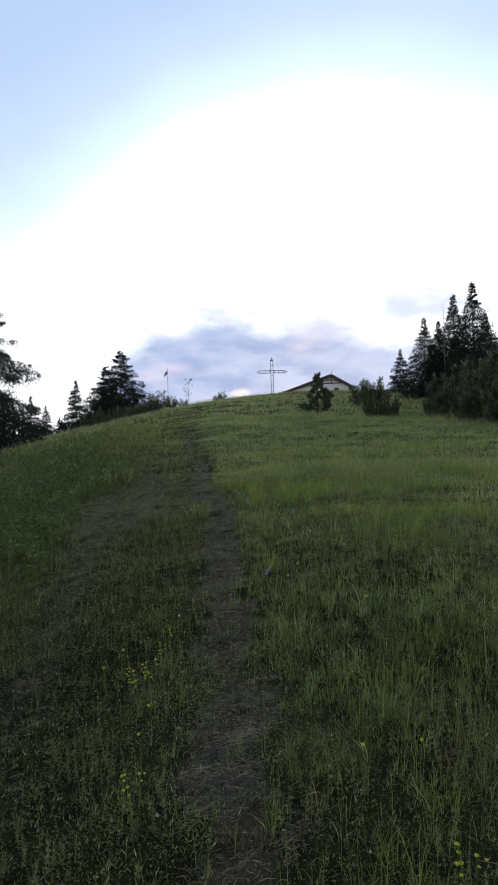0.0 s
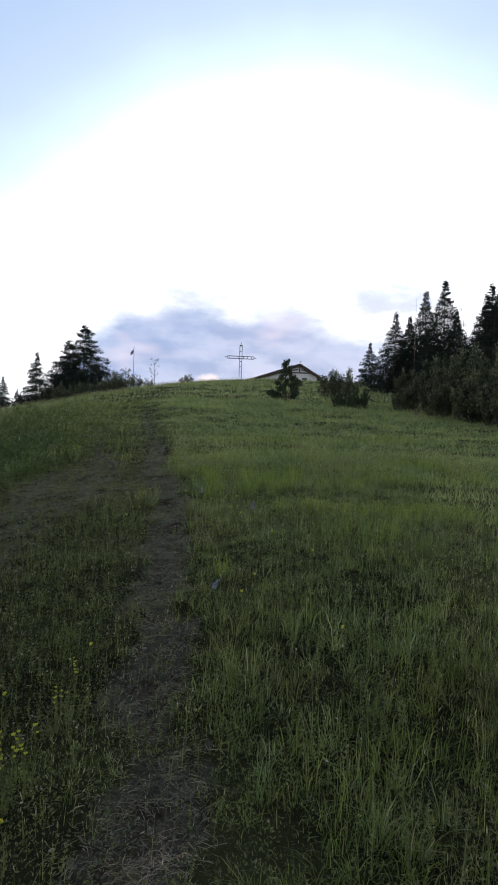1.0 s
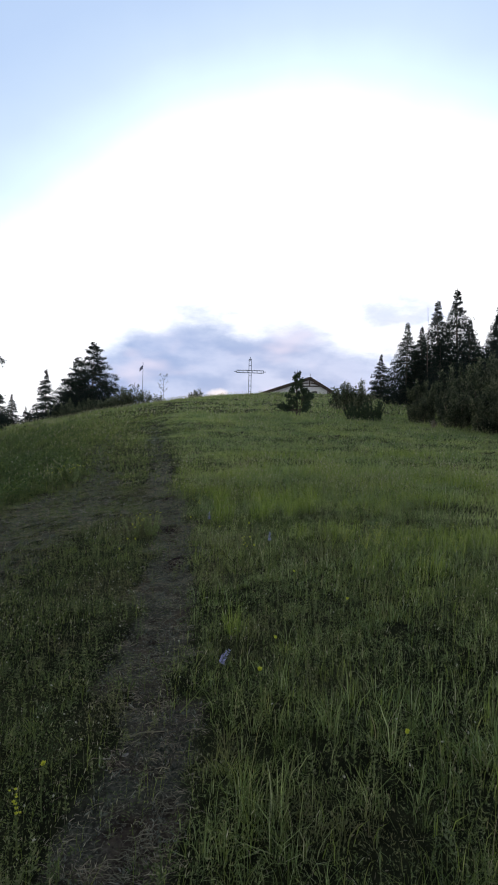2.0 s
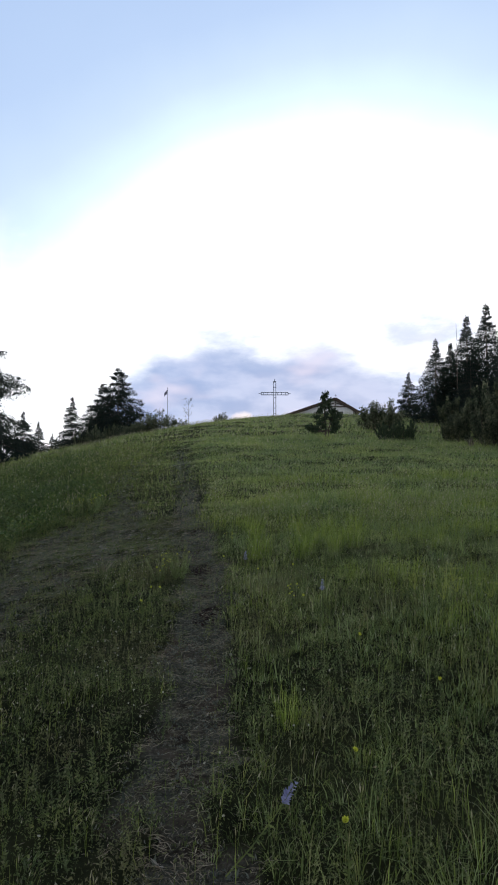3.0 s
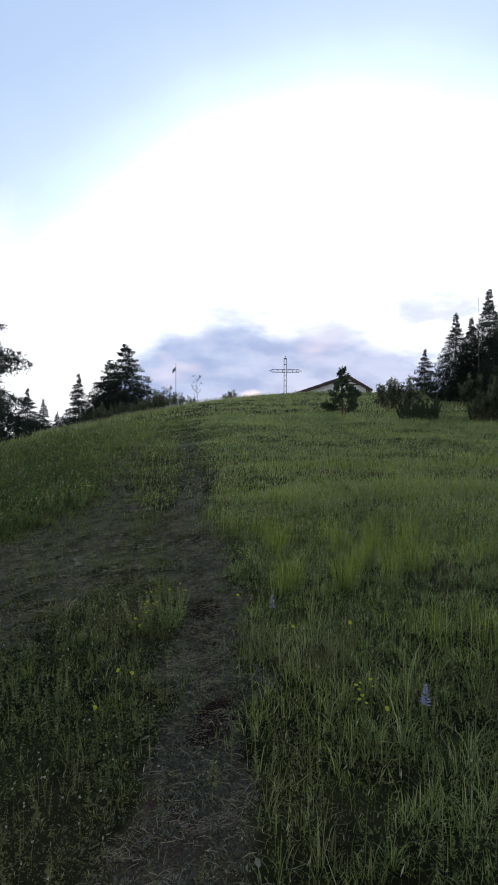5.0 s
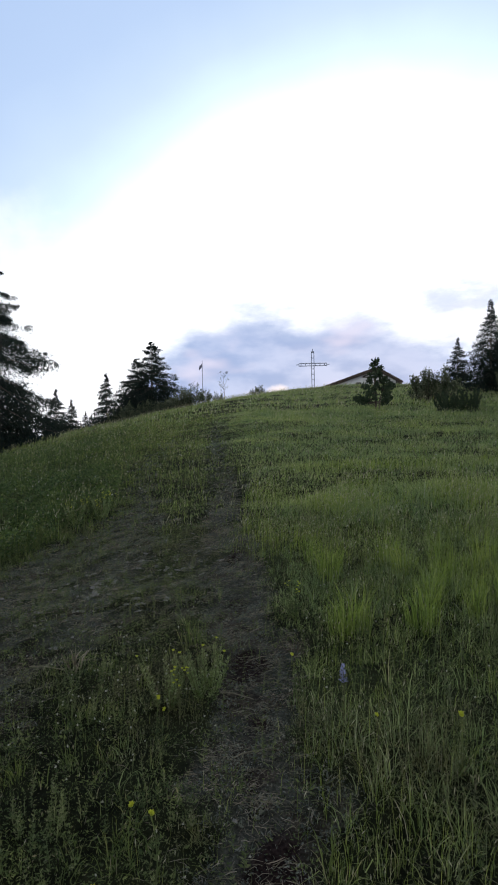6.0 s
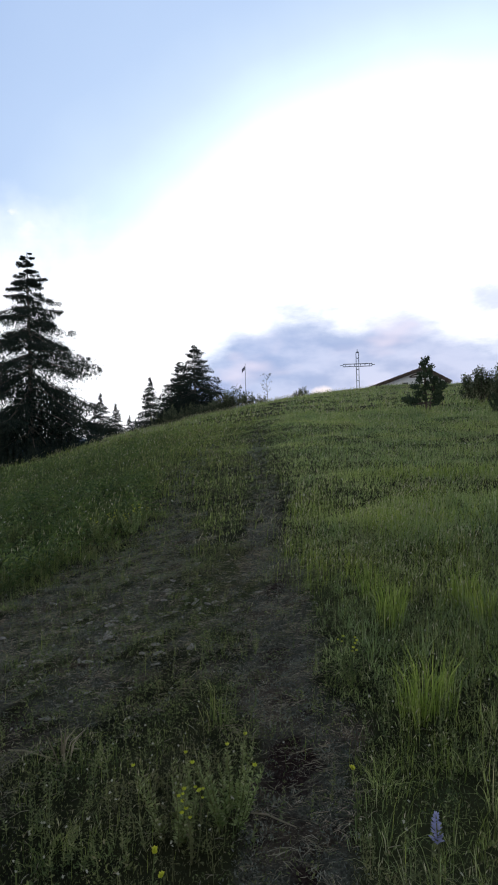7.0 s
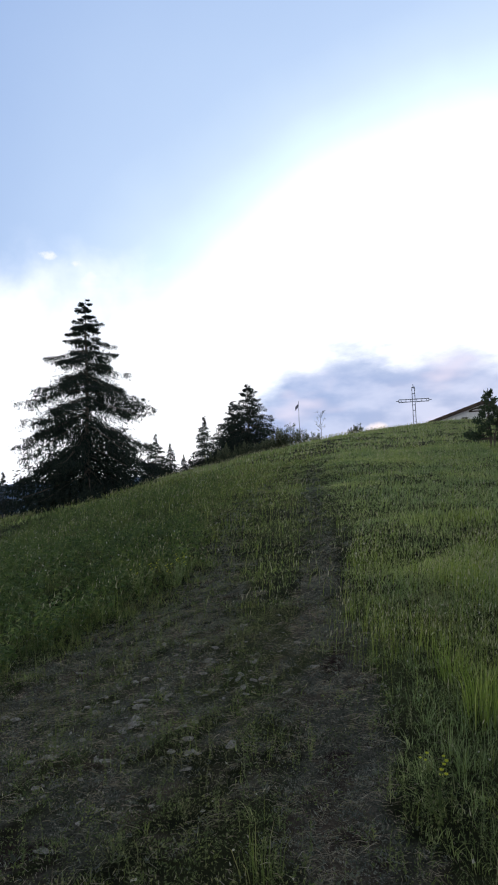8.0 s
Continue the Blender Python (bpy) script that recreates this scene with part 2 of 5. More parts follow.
BARK = grainy("bark", (0.05, 0.04, 0.032), (0.13, 0.105, 0.085), 6.0, 0.95, 0.0, 0.7, (1, 1, 0.25))
STEEL = grainy("painted_steel", (0.22, 0.25, 0.30), (0.34, 0.37, 0.43), 4.0, 0.55, 0.0, 0.1)
PLASTER = grainy("white_plaster", (0.70, 0.70, 0.69), (0.82, 0.82, 0.80), 1.5, 0.9, 0.0, 0.2)
TIMBER = grainy("dark_timber", (0.045, 0.033, 0.026), (0.10, 0.075, 0.058), 3.0, 0.8, 0.0, 0.4, (1, 1, 0.2))
SHINGLE = grainy("roof_shingle", (0.06, 0.045, 0.04), (0.12, 0.095, 0.085), 2.5, 0.85, 0.0, 0.5)
STONE = grainy("field_stone", (0.12, 0.112, 0.098), (0.36, 0.34, 0.30), 5.0, 0.9, 0.0, 0.5)
DARK_PANE = grainy("dark_pane", (0.03, 0.035, 0.045), (0.05, 0.055, 0.065), 2.0, 0.12, 0.0, 0.0)
CLOTH = grainy("flag_cloth", (0.16, 0.17, 0.24), (0.30, 0.28, 0.33), 3.0, 0.9, 0.0, 0.1)


def build_soil(k):
    pos = place(k)
    wear = k.add("ShaderNodeAttribute")
    wear.attribute_name = "wear"
    f = wear.outputs["Fac"]
    n1, n2, n3 = k.noise(pos, 0.5, 5.0), k.noise(pos, 7.0, 6.0, 0.65), k.noise(pos, 55.0, 4.0, 0.7)
    sod = k.mix(k.span(n2, 0.35, 0.65), (0.012, 0.013, 0.007), (0.028, 0.031, 0.015))
    sod = k.mix(k.math("MULTIPLY", k.span(n1, 0.42, 0.68), 0.5), sod, (0.076, 0.086, 0.038))
    dirt = k.mix(k.span(n2, 0.35, 0.68), (0.034, 0.026, 0.020), (0.100, 0.080, 0.060))
    dirt = k.mix(k.math("MULTIPLY", k.span(n3, 0.52, 0.72), 0.7), dirt, (0.20, 0.178, 0.138))
    dirt = k.mix(k.math("MULTIPLY", k.span(n3, 0.28, 0.42, 1.0, 0.0), 0.7), dirt, (0.022, 0.019, 0.014))
    dirt = k.mix(k.math("MULTIPLY", k.span(k.noise(pos, 2.6, 5.0), 0.36, 0.54), 0.85), dirt, k.mix(k.span(n3, 0.35, 0.65), (0.040, 0.043, 0.032), (0.115, 0.118, 0.094)))
    dirt = k.mix(k.math("MULTIPLY", k.span(k.noise(pos, 0.9, 4.0), 0.54, 0.66), 0.35), dirt, (0.105, 0.066, 0.052))
    bare = k.add("ShaderNodeAttribute")
    bare.attribute_name = "bare"
    m = k.span(k.math("ADD", bare.outputs["Fac"], k.math("MULTIPLY", k.math("SUBTRACT", n2, 0.5), 0.7)), 0.3, 0.7)
    dirt = k.mix(m, dirt, k.mix(k.span(n3, 0.35, 0.7), (0.016, 0.010, 0.009), (0.050, 0.033, 0.029)))
    f = k.span(k.math("ADD", f, k.math("MULTIPLY", k.math("SUBTRACT", n2, 0.5), 0.5)), 0.25, 0.75)
    h = k.math("ADD", k.math("MULTIPLY", n2, 0.6), k.math("MULTIPLY", n3, 0.4))
    return principled(k, k.mix(f, sod, dirt), 0.95, 0.0, h, 1.0, 0.09, 0.03)


SOIL = material("soil", build_soil)


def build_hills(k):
    # the blue is distance haze, mixed straight into the woods' colour
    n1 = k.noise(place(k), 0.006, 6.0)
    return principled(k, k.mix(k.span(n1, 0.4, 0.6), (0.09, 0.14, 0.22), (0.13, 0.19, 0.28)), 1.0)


HILLS = material("hazed_woods", build_hills)

# ---- geometry helpers ----


class Geo:
    """Gathers vertices and faces, then turns them into one mesh."""

    def __init__(self):
        self.v, self.f, self.n = [], {3: [], 4: []}, 0

    def add(self, verts, faces):
        verts = np.asarray(verts, float).reshape(-1, 3)
        faces = np.asarray(faces, int)
        self.v.append(verts)
        self.f[faces.shape[1]].append(faces + self.n)
        self.n += len(verts)
        return self

    def mesh(self, name, mat, smooth=False):
        verts = np.concatenate(self.v)
        blocks = [np.concatenate(b) for b in self.f.values() if b]
        me = bpy.data.meshes.new(name)
        loops = np.concatenate([b.ravel() for b in blocks])
        sizes = np.concatenate([np.full(len(b), b.shape[1]) for b in blocks])
        me.vertices.add(len(verts))
        me.vertices.foreach_set("co", verts.ravel().astype(np.float32))
        me.loops.add(len(loops))
        me.loops.foreach_set("vertex_index", loops.astype(np.int32))
        me.polygons.add(len(sizes))
        me.polygons.foreach_set("loop_start", np.r_[0, np.cumsum(sizes)[:-1]].astype(np.int32))
        me.polygons.foreach_set("use_smooth", np.full(len(sizes), smooth))
        me.update(calc_edges=True)
        me.validate()
        me.materials.append(mat)
        return me


def thing(name, m, label, category, group="", kind=""):
    """An Empty at the base of a thing."""
    ob = new(name)
    ob.empty_display_size = 0.1
    ob.matrix_world = m
    return tagged(ob, label, category, group, kind)


def part(name, geo, mat, parent, label="", smooth=False):
    """One mesh under a thing or a part, in the thing's own space."""
    ob = new(name, geo if isinstance(geo, bpy.types.Mesh) else geo.mesh(name, mat, smooth))
    ob.parent = parent
    return tagged(ob, label)


BOX_F = np.array([(0, 3, 2, 1), (4, 5, 6, 7), (0, 1, 5, 4), (1, 2, 6, 5), (2, 3, 7, 6), (3, 0, 4, 7)])


def bar(geo, a, b, w, d=None, up=(0, 0, 1)):
    """A square bar from a to b."""
    a, b, d = np.array(a, float), np.array(b, float), d or w
    ax = (b - a) / np.linalg.norm(b - a)
    up = np.array(up, float) if abs(ax @ np.array(up, float)) < 0.95 else np.array((0.0, 1.0, 0.0))
    s = np.cross(ax, up)
    s /= np.linalg.norm(s)
    u = np.cross(s, ax)
    ring = [(-s * w - u * d) / 2, (s * w - u * d) / 2, (s * w + u * d) / 2, (-s * w + u * d) / 2]
    geo.add([a + r for r in ring] + [b + r for r in ring], BOX_F[:, ::-1])
    return geo


def tube(geo, pts, radii, sides=7):
    """A round tapered limb along points."""
    pts, radii = np.array(pts, float), np.array(radii, float)
    t = np.gradient(pts, axis=0)
    t /= np.linalg.norm(t, axis=1)[:, None] + 1e-9
    ref = np.where(np.abs(t[:, 2:3]) > 0.9, np.array([[1.0, 0, 0]]), np.array([[0, 0, 1.0]]))
    s = np.cross(t, ref)
    s /= np.linalg.norm(s, axis=1)[:, None] + 1e-9
    u = np.cross(s, t)
    a = np.linspace(0, 2 * np.pi, sides, endpoint=False)
    ring = pts[:, None] + radii[:, None, None] * (np.cos(a)[None, :, None] * s[:, None] + np.sin(a)[None, :, None] * u[:, None])
    n, i = len(pts), np.arange(sides)
    j = (i + 1) % sides
    faces = np.concatenate([np.stack([k * sides + i, k * sides + j, (k + 1) * sides + j, (k + 1) * sides + i], 1) for k in range(n - 1)])
    geo.add(ring.reshape(-1, 3), faces)
    return geo


def blades(geo, base, tall, wide, lean, bend, rng, face=None):
    """Many bent blades of three triangles each: base points, heights, widths, lean direction, sideways reach over height."""
    n = len(base)
    face = rng.uniform(0, 2 * np.pi, n) if face is None else face
    s = np.stack([np.cos(face), np.sin(face), 0 * face], 1) * wide[:, None] / 2
    d = np.stack([np.cos(lean), np.sin(lean), 0 * lean], 1)
    up = np.array([0, 0, 1.0])
    mid = base + up * (tall * 0.55)[:, None] + d * (tall * bend * 0.3)[:, None]
    tip = base + up * (tall * (1 - 0.35 * bend))[:, None] + d * (tall * bend)[:, None]
    v = np.stack([base - s, base + s, mid - s * 0.8, mid + s * 0.8, tip], 1).reshape(-1, 3)
    k = np.arange(n)[:, None] * 5
    geo.v.append(v)
    geo.f[4].append(np.array([[0, 1, 3, 2]]) + k + geo.n)
    geo.f[3].append(np.array([[2, 3, 4]]) + k + geo.n)
    geo.n += len(v)
    return geo


def arcs(geo, base, tall, wide, lean, bend, rng):
    """Many arching blades in three lengths each: tips fall outward as bend grows."""
    n = len(base)
    face = lean + np.pi / 2 + rng.normal(0, 0.7, n)
    s = np.stack([np.cos(face), np.sin(face), 0 * face], 1) * wide[:, None] / 2
    d = np.stack([np.cos(lean), np.sin(lean), 0 * lean], 1)
    rows = []
    for t, w in ((0.0, 0.8), (0.38, 1.0), (0.72, 0.7)):
        at = base + np.array([0, 0, 1.0]) * (tall * (t - 0.45 * bend * t * t))[:, None] + d * (tall * bend * t * t * 0.9)[:, None]
        rows += [at - s * w, at + s * w]
    rows.append(base + np.array([0, 0, 1.0]) * (tall * (1 - 0.45 * bend - 0.12 * bend * bend))[:, None] + d * (tall * bend)[:, None])
    geo.v.append(np.stack(rows, 1).reshape(-1, 3))
    k = np.arange(n)[:, None] * 7 + geo.n
    geo.f[4] += [np.array([[0, 1, 3, 2]]) + k, np.array([[2, 3, 5, 4]]) + k]
    geo.f[3].append(np.array([[4, 5, 6]]) + k)
    geo.n += 7 * n
    return geo


def strands(geo, mid, a, ln, wide, bow, rng):
    """Thin bent straws lying about: middle point, direction, length, width and sideways bow."""
    n = len(mid)
    d = np.stack([np.cos(a), np.sin(a), rng.normal(0, 0.16, n)], 1) * (ln / 2)[:, None]
    side = np.stack([-np.sin(a), np.cos(a), 0 * a], 1)
    s = (side + np.array([0, 0, 1.0]) * rng.normal(0.5, 0.5, n)[:, None]) * (wide / 2)[:, None]
    kink = side * (ln * bow)[:, None] + np.array([0, 0, 1.0]) * (ln * 0.08)[:, None]
    rows = [mid - d - s * 0.6, mid - d + s * 0.6, mid + kink - s, mid + kink + s, mid + d - s * 0.5, mid + d + s * 0.5]
    geo.v.append(np.stack(rows, 1).reshape(-1, 3))
    k = np.arange(n)[:, None] * 6 + geo.n
    geo.f[4] += [np.array([[0, 1, 3, 2]]) + k, np.array([[2, 3, 5, 4]]) + k]
    geo.n += 6 * n
    return geo


def flakes(geo, at, along, across, rng):
    """Many small pointed leaves: centre line from at to at+along, half width vectors across."""
    n = len(at)
    v = np.stack([at, at + along * 0.45 + across, at + along, at + along * 0.45 - across], 1).reshape(-1, 3)
    geo.v.append(v)
    geo.f[4].append(np.array([[0, 1, 2, 3]]) + np.arange(n)[:, None] * 4 + geo.n)
    geo.n += len(v)
    return geo


def unit(v):
    return v / (np.linalg.norm(v, axis=-1, keepdims=True) + 1e-9)

# ---- ground ----
RISE_Y = [-900, -400, -60, -10, 0, 3.5, 6, 8.5, 10.5, 13, 20, 36, 60, 90, 108, 118, 135, 200, 400, 900]
RISE_Z = [-190, -80, -4.5, -0.45, 0, 0, 0.2, 0.35, 0.45, 0.58, 1.2, 2.95, 5.5, 8.75, 10.5, 10.1, 8.5, 0, -60, -190]


def glide(x, xs, ys):
    """A smooth curve through a few heights that never overshoots."""
    xs, ys = np.array(xs, float), np.array(ys, float)
    h = np.diff(xs)
    d = np.diff(ys) / h
    m = np.zeros(len(xs))
    m[1:-1] = np.where(d[:-1] * d[1:] > 0, 2 * d[:-1] * d[1:] / (d[:-1] + d[1:] + 1e-12), 0)
    m[0], m[-1] = d[0], d[-1]
    x = np.clip(x, xs[0], xs[-1])
    i = np.clip(np.searchsorted(xs, x) - 1, 0, len(h) - 1)
    t = (x - xs[i]) / h[i]
    return (2 * t**3 - 3 * t**2 + 1) * ys[i] + (t**3 - 2 * t**2 + t) * h[i] * m[i] + (3 * t**2 - 2 * t**3) * ys[i + 1] + (t**3 - t**2) * h[i] * m[i + 1]


def soft(v, w):
    return w * np.logaddexp(0, v / w)


def wave(x, y, scale, seed):
    """Smooth value noise by summed sines, about -1 to 1."""
    r = np.random.RandomState(seed)
    out = 0
    for _ in range(7):
        a, p, k = r.uniform(0, 2 * np.pi), r.uniform(0, 2 * np.pi), r.uniform(0.5, 1.6) / scale
        out = out + np.sin((x * np.cos(a) + y * np.sin(a)) * 2 * np.pi * k + p)
    return out / 3.2


PATH_Y = [-6, 0, 2, 3.3, 4.8, 6.6, 8.8, 10.3, 11.4, 13, 14, 16, 18.7, 22, 28.7, 36, 50, 80]
PATH_X = [0.15, 0.05, -0.06, -0.15, -0.28, -0.45, -0.62, -0.75, -0.98, -1.15, -1.45, -1.7, -2.05, -2.7, -3.7, -4.7, -6.2, -8]
TRACK_Y = [-6, 2, 4.3, 7, 9, 11, 13, 14.5, 17, 19, 23, 30, 45]
TRACK_X = [-1.5, -1.6, -1.85, -2.3, -2.65, -2.85, -3.1, -3.1, -3.4, -4.0, -4.8, -5.6, -7.0]
TRACK_W = [0.25, 0.25, 0.28, 0.3, 0.5, 0.85, 1.05, 0.85, 0.40, 0.35, 0.35, 0.3, 0.3]


def wear_at(x, y):
    """How far feet and wheels have worn the turf, 0 to 1."""
    jig = (0.10 * wave(x, y, 1.1, 5) + 0.05 * wave(x, y, 0.35, 6)) * (1 + 0.9 * np.clip((y - 12) / 5, 0, 1))
    half = glide(y, [0, 4, 6, 9, 12, 20, 40, 80], [0.21, 0.21, 0.24, 0.25, 0.30, 0.28, 0.27, 0.25])
    a = 1 / (1 + np.exp((np.abs(x - glide(y, PATH_Y, PATH_X)) + jig - half) / 0.05))
    a = a * glide(y, [-6, 13, 16, 20, 26, 38, 80], [1, 1, 0.68, 0.42, 0.28, 0.15, 0.06])
    half = glide(y, TRACK_Y, TRACK_W)
    b = 1 / (1 + np.exp((np.abs(x - glide(y, TRACK_Y, TRACK_X)) + 1.5 * jig - half) / 0.10))
    b = b * glide(y, [-6, 2, 7, 9, 11, 14, 18, 24, 40], [0.45, 0.5, 0.6, 0.75, 0.80, 0.74, 0.5, 0.3, 0.1])
    # trodden fork between the two
    c = 0.70 * np.exp(-(((x + 1.85) / 1.1) ** 4) - ((y - 12.2) / 1.9) ** 4) * (0.75 + 0.35 * wave(x, y, 0.6, 7))
    mat = np.clip(0.80 + 0.35 * wave(x, y, 0.55, 8) + 0.3 * wave(x, y, 0.22, 9), 0.25, 1)
    mat = mat + (1 - mat) * np.clip((y - 13) / 3, 0, 1) * 0.3
    return np.clip(np.maximum(a * (0.45 + 0.55 * mat), np.maximum(b, c) * mat), 0, 1)


BARE = [(-0.77, 10.25, 0.17, 0.27), (-0.53, 8.45, 0.16, 0.30), (-0.68, 9.55, 0.12, 0.25), (-2.5, 10.6, 0.5, 0.35), (-0.70, 10.75, 0.14, 0.18), (-1.2, 13.2, 0.16, 0.6), (-1.0, 11.6, 0.14, 0.4)]


def bare_at(x, y):
    """Where the turf is scraped down to dark brown earth."""
    g = 0 * x
    for k, (cx, cy, rx, ry) in enumerate(BARE):
        g = np.maximum(g, (1.0 if k < 2 else 0.65) * np.exp(-(((x - cx) / rx) ** 2) - ((y - cy) / ry) ** 2))
    return np.clip(g * (1 + 0.35 * wave(x, y, 0.2, 23)), 0, 1)


def ground_z(x, y):
    x, y = np.asarray(x, float), np.asarray(y, float)
    z = glide(y, RISE_Y, RISE_Z)
    z = z - 0.05 * soft(-x - 1, 0.6) * np.exp(-((y / 30) ** 2)) * (np.abs(x) < 200)
    z = z - 0.19 * soft(-x - 6.8 - 0.06 * soft(y - 50, 8), 2.5) - 0.12 * soft(x - 45, 10)
    z = z - 0.2 * np.exp(-(((y - 3) / 4) ** 2)) / (1 + np.exp((x + 0.75) / 0.15))
    z = z + 0.18 * np.exp(-(((x - 8) / 7) ** 2) - ((y - 106) / 14) ** 2)
    z = z - 0.07 * soft(4 - np.maximum(x, -60), 3) * np.clip((y - 55) / 45, 0, 1) ** 2
    near = np.exp(-((np.hypot(x, y - 20) / 90) ** 4))
    z = z + near * (0.025 * wave(x, y, 2.2, 11) + 0.10 * wave(x, y, 9.0, 12) * np.clip((y - 16) / 14, 0, 1))
    return np.maximum(z, -190 + 0.0 * z)


def graded(lo, hi, fine_lo, fine_hi, step, grow):
    """Coordinates with even fine steps in the middle and growing steps outward."""
    out = list(np.arange(fine_lo, fine_hi + 1e-6, step))
    s = step
    while out[-1] < hi:
        s *= grow
        out.append(out[-1] + s)
    s, left = step, [fine_lo]
    while left[-1] > lo:
        s *= grow
        left.append(left[-1] - s)
    return np.array(left[:0:-1] + out)


def make_ground():
    xs = graded(-2500, 2500, -4.8, 2.5, 0.085, 1.10)
    ys = graded(-1500, 3500, 1.0, 17.0, 0.10, 1.08)
    gx, gy = np.meshgrid(xs, ys)
    w = wear_at(gx, gy)
    z = ground_z(gx, gy) - 0.045 * w * (1 + 0.5 * wave(gx, gy, 0.25, 21)) + 0.012 * wave(gx, gy, 0.4, 22) * (np.abs(gx) < 8)
    nx, ny = len(xs), len(ys)
    i = (np.arange(ny - 1)[:, None] * nx + np.arange(nx - 1)[None]).ravel()
    geo = Geo().add(np.stack([gx, gy, z], -1), np.stack([i, i + 1, i + nx + 1, i + nx], 1))
    me = geo.mesh("ground", SOIL, True)
    at = me.attributes.new("wear", "FLOAT", "POINT")
    at.data.foreach_set("value", w.ravel().astype(np.float32))
    at = me.attributes.new("bare", "FLOAT", "POINT")
    at.data.foreach_set("value", bare_at(gx, gy).ravel().astype(np.float32))
    tagged(new("ground", me), "grassy hillside meadow with a worn earth footpath", "ground", kind="structure")


make_ground()


def make_far_hills():
    """A ridge beyond the valley, far behind everything, with the haze painted blue."""
    a = np.radians(np.linspace(-75, 75, 220))
    for n, (dist, height, seed) in enumerate(((2400, -28, 3), (3300, 30, 4))):
        top = height + 26 * wave(a * 400, 0 * a, 90, seed) + 9 * wave(a * 400, 0 * a, 18, seed + 9)
        rows = [(dist - 500, -260 + 0 * a), (dist - 150, top * 0.5 - 60), (dist, top), (dist + 250, top - 90), (dist + 600, -260 + 0 * a)]
        v = np.concatenate([np.stack([np.sin(a) * r, np.cos(a) * r, h], 1) for r, h in rows])
        m = len(a)
        i = (np.arange(len(rows) - 1)[:, None] * m + np.arange(m - 1)[None]).ravel()
        geo = Geo().add(v, np.stack([i, i + m, i + m + 1, i + 1], 1))
        tagged(new("backdrop", geo.mesh("backdrop", HILLS, True)), "wooded mountain ridge across the valley, its haze painted in as blue", "mountain", kind="structure")


make_far_hills()

# ---- trees ----


def put_at(x, y, sink=0.0, turn=0.0):
    return pose(x, y, float(ground_z(x, y)) - sink, 0, 0, turn)


def inner(crown, rng, tall, reach, shape, count, fill, high=0.86):
    """Dense old twigs close round the trunk."""
    f = rng.uniform(0.03, high, count) ** 1.15
    r = reach * np.interp(f, *shape) * np.sqrt(rng.uniform(0, fill, count))
    a = rng.uniform(0, 6.283, count)
    on = np.stack([np.cos(a) * r, np.sin(a) * r, f * tall - 0.25 * r], 1)
    way = unit(np.stack([np.cos(a), np.sin(a), rng.uniform(-1.6, 0.1, count)], 1) + rng.normal(0, 0.3, (count, 3)))
    sz = (0.10 + 0.045 * reach) * rng.uniform(0.5, 1.1, count) * (1.15 - f)
    flakes(crown, on, way * sz[:, None], unit(np.cross(way, rng.normal(0, 1, (count, 3)))) * (sz * 0.21)[:, None], rng)


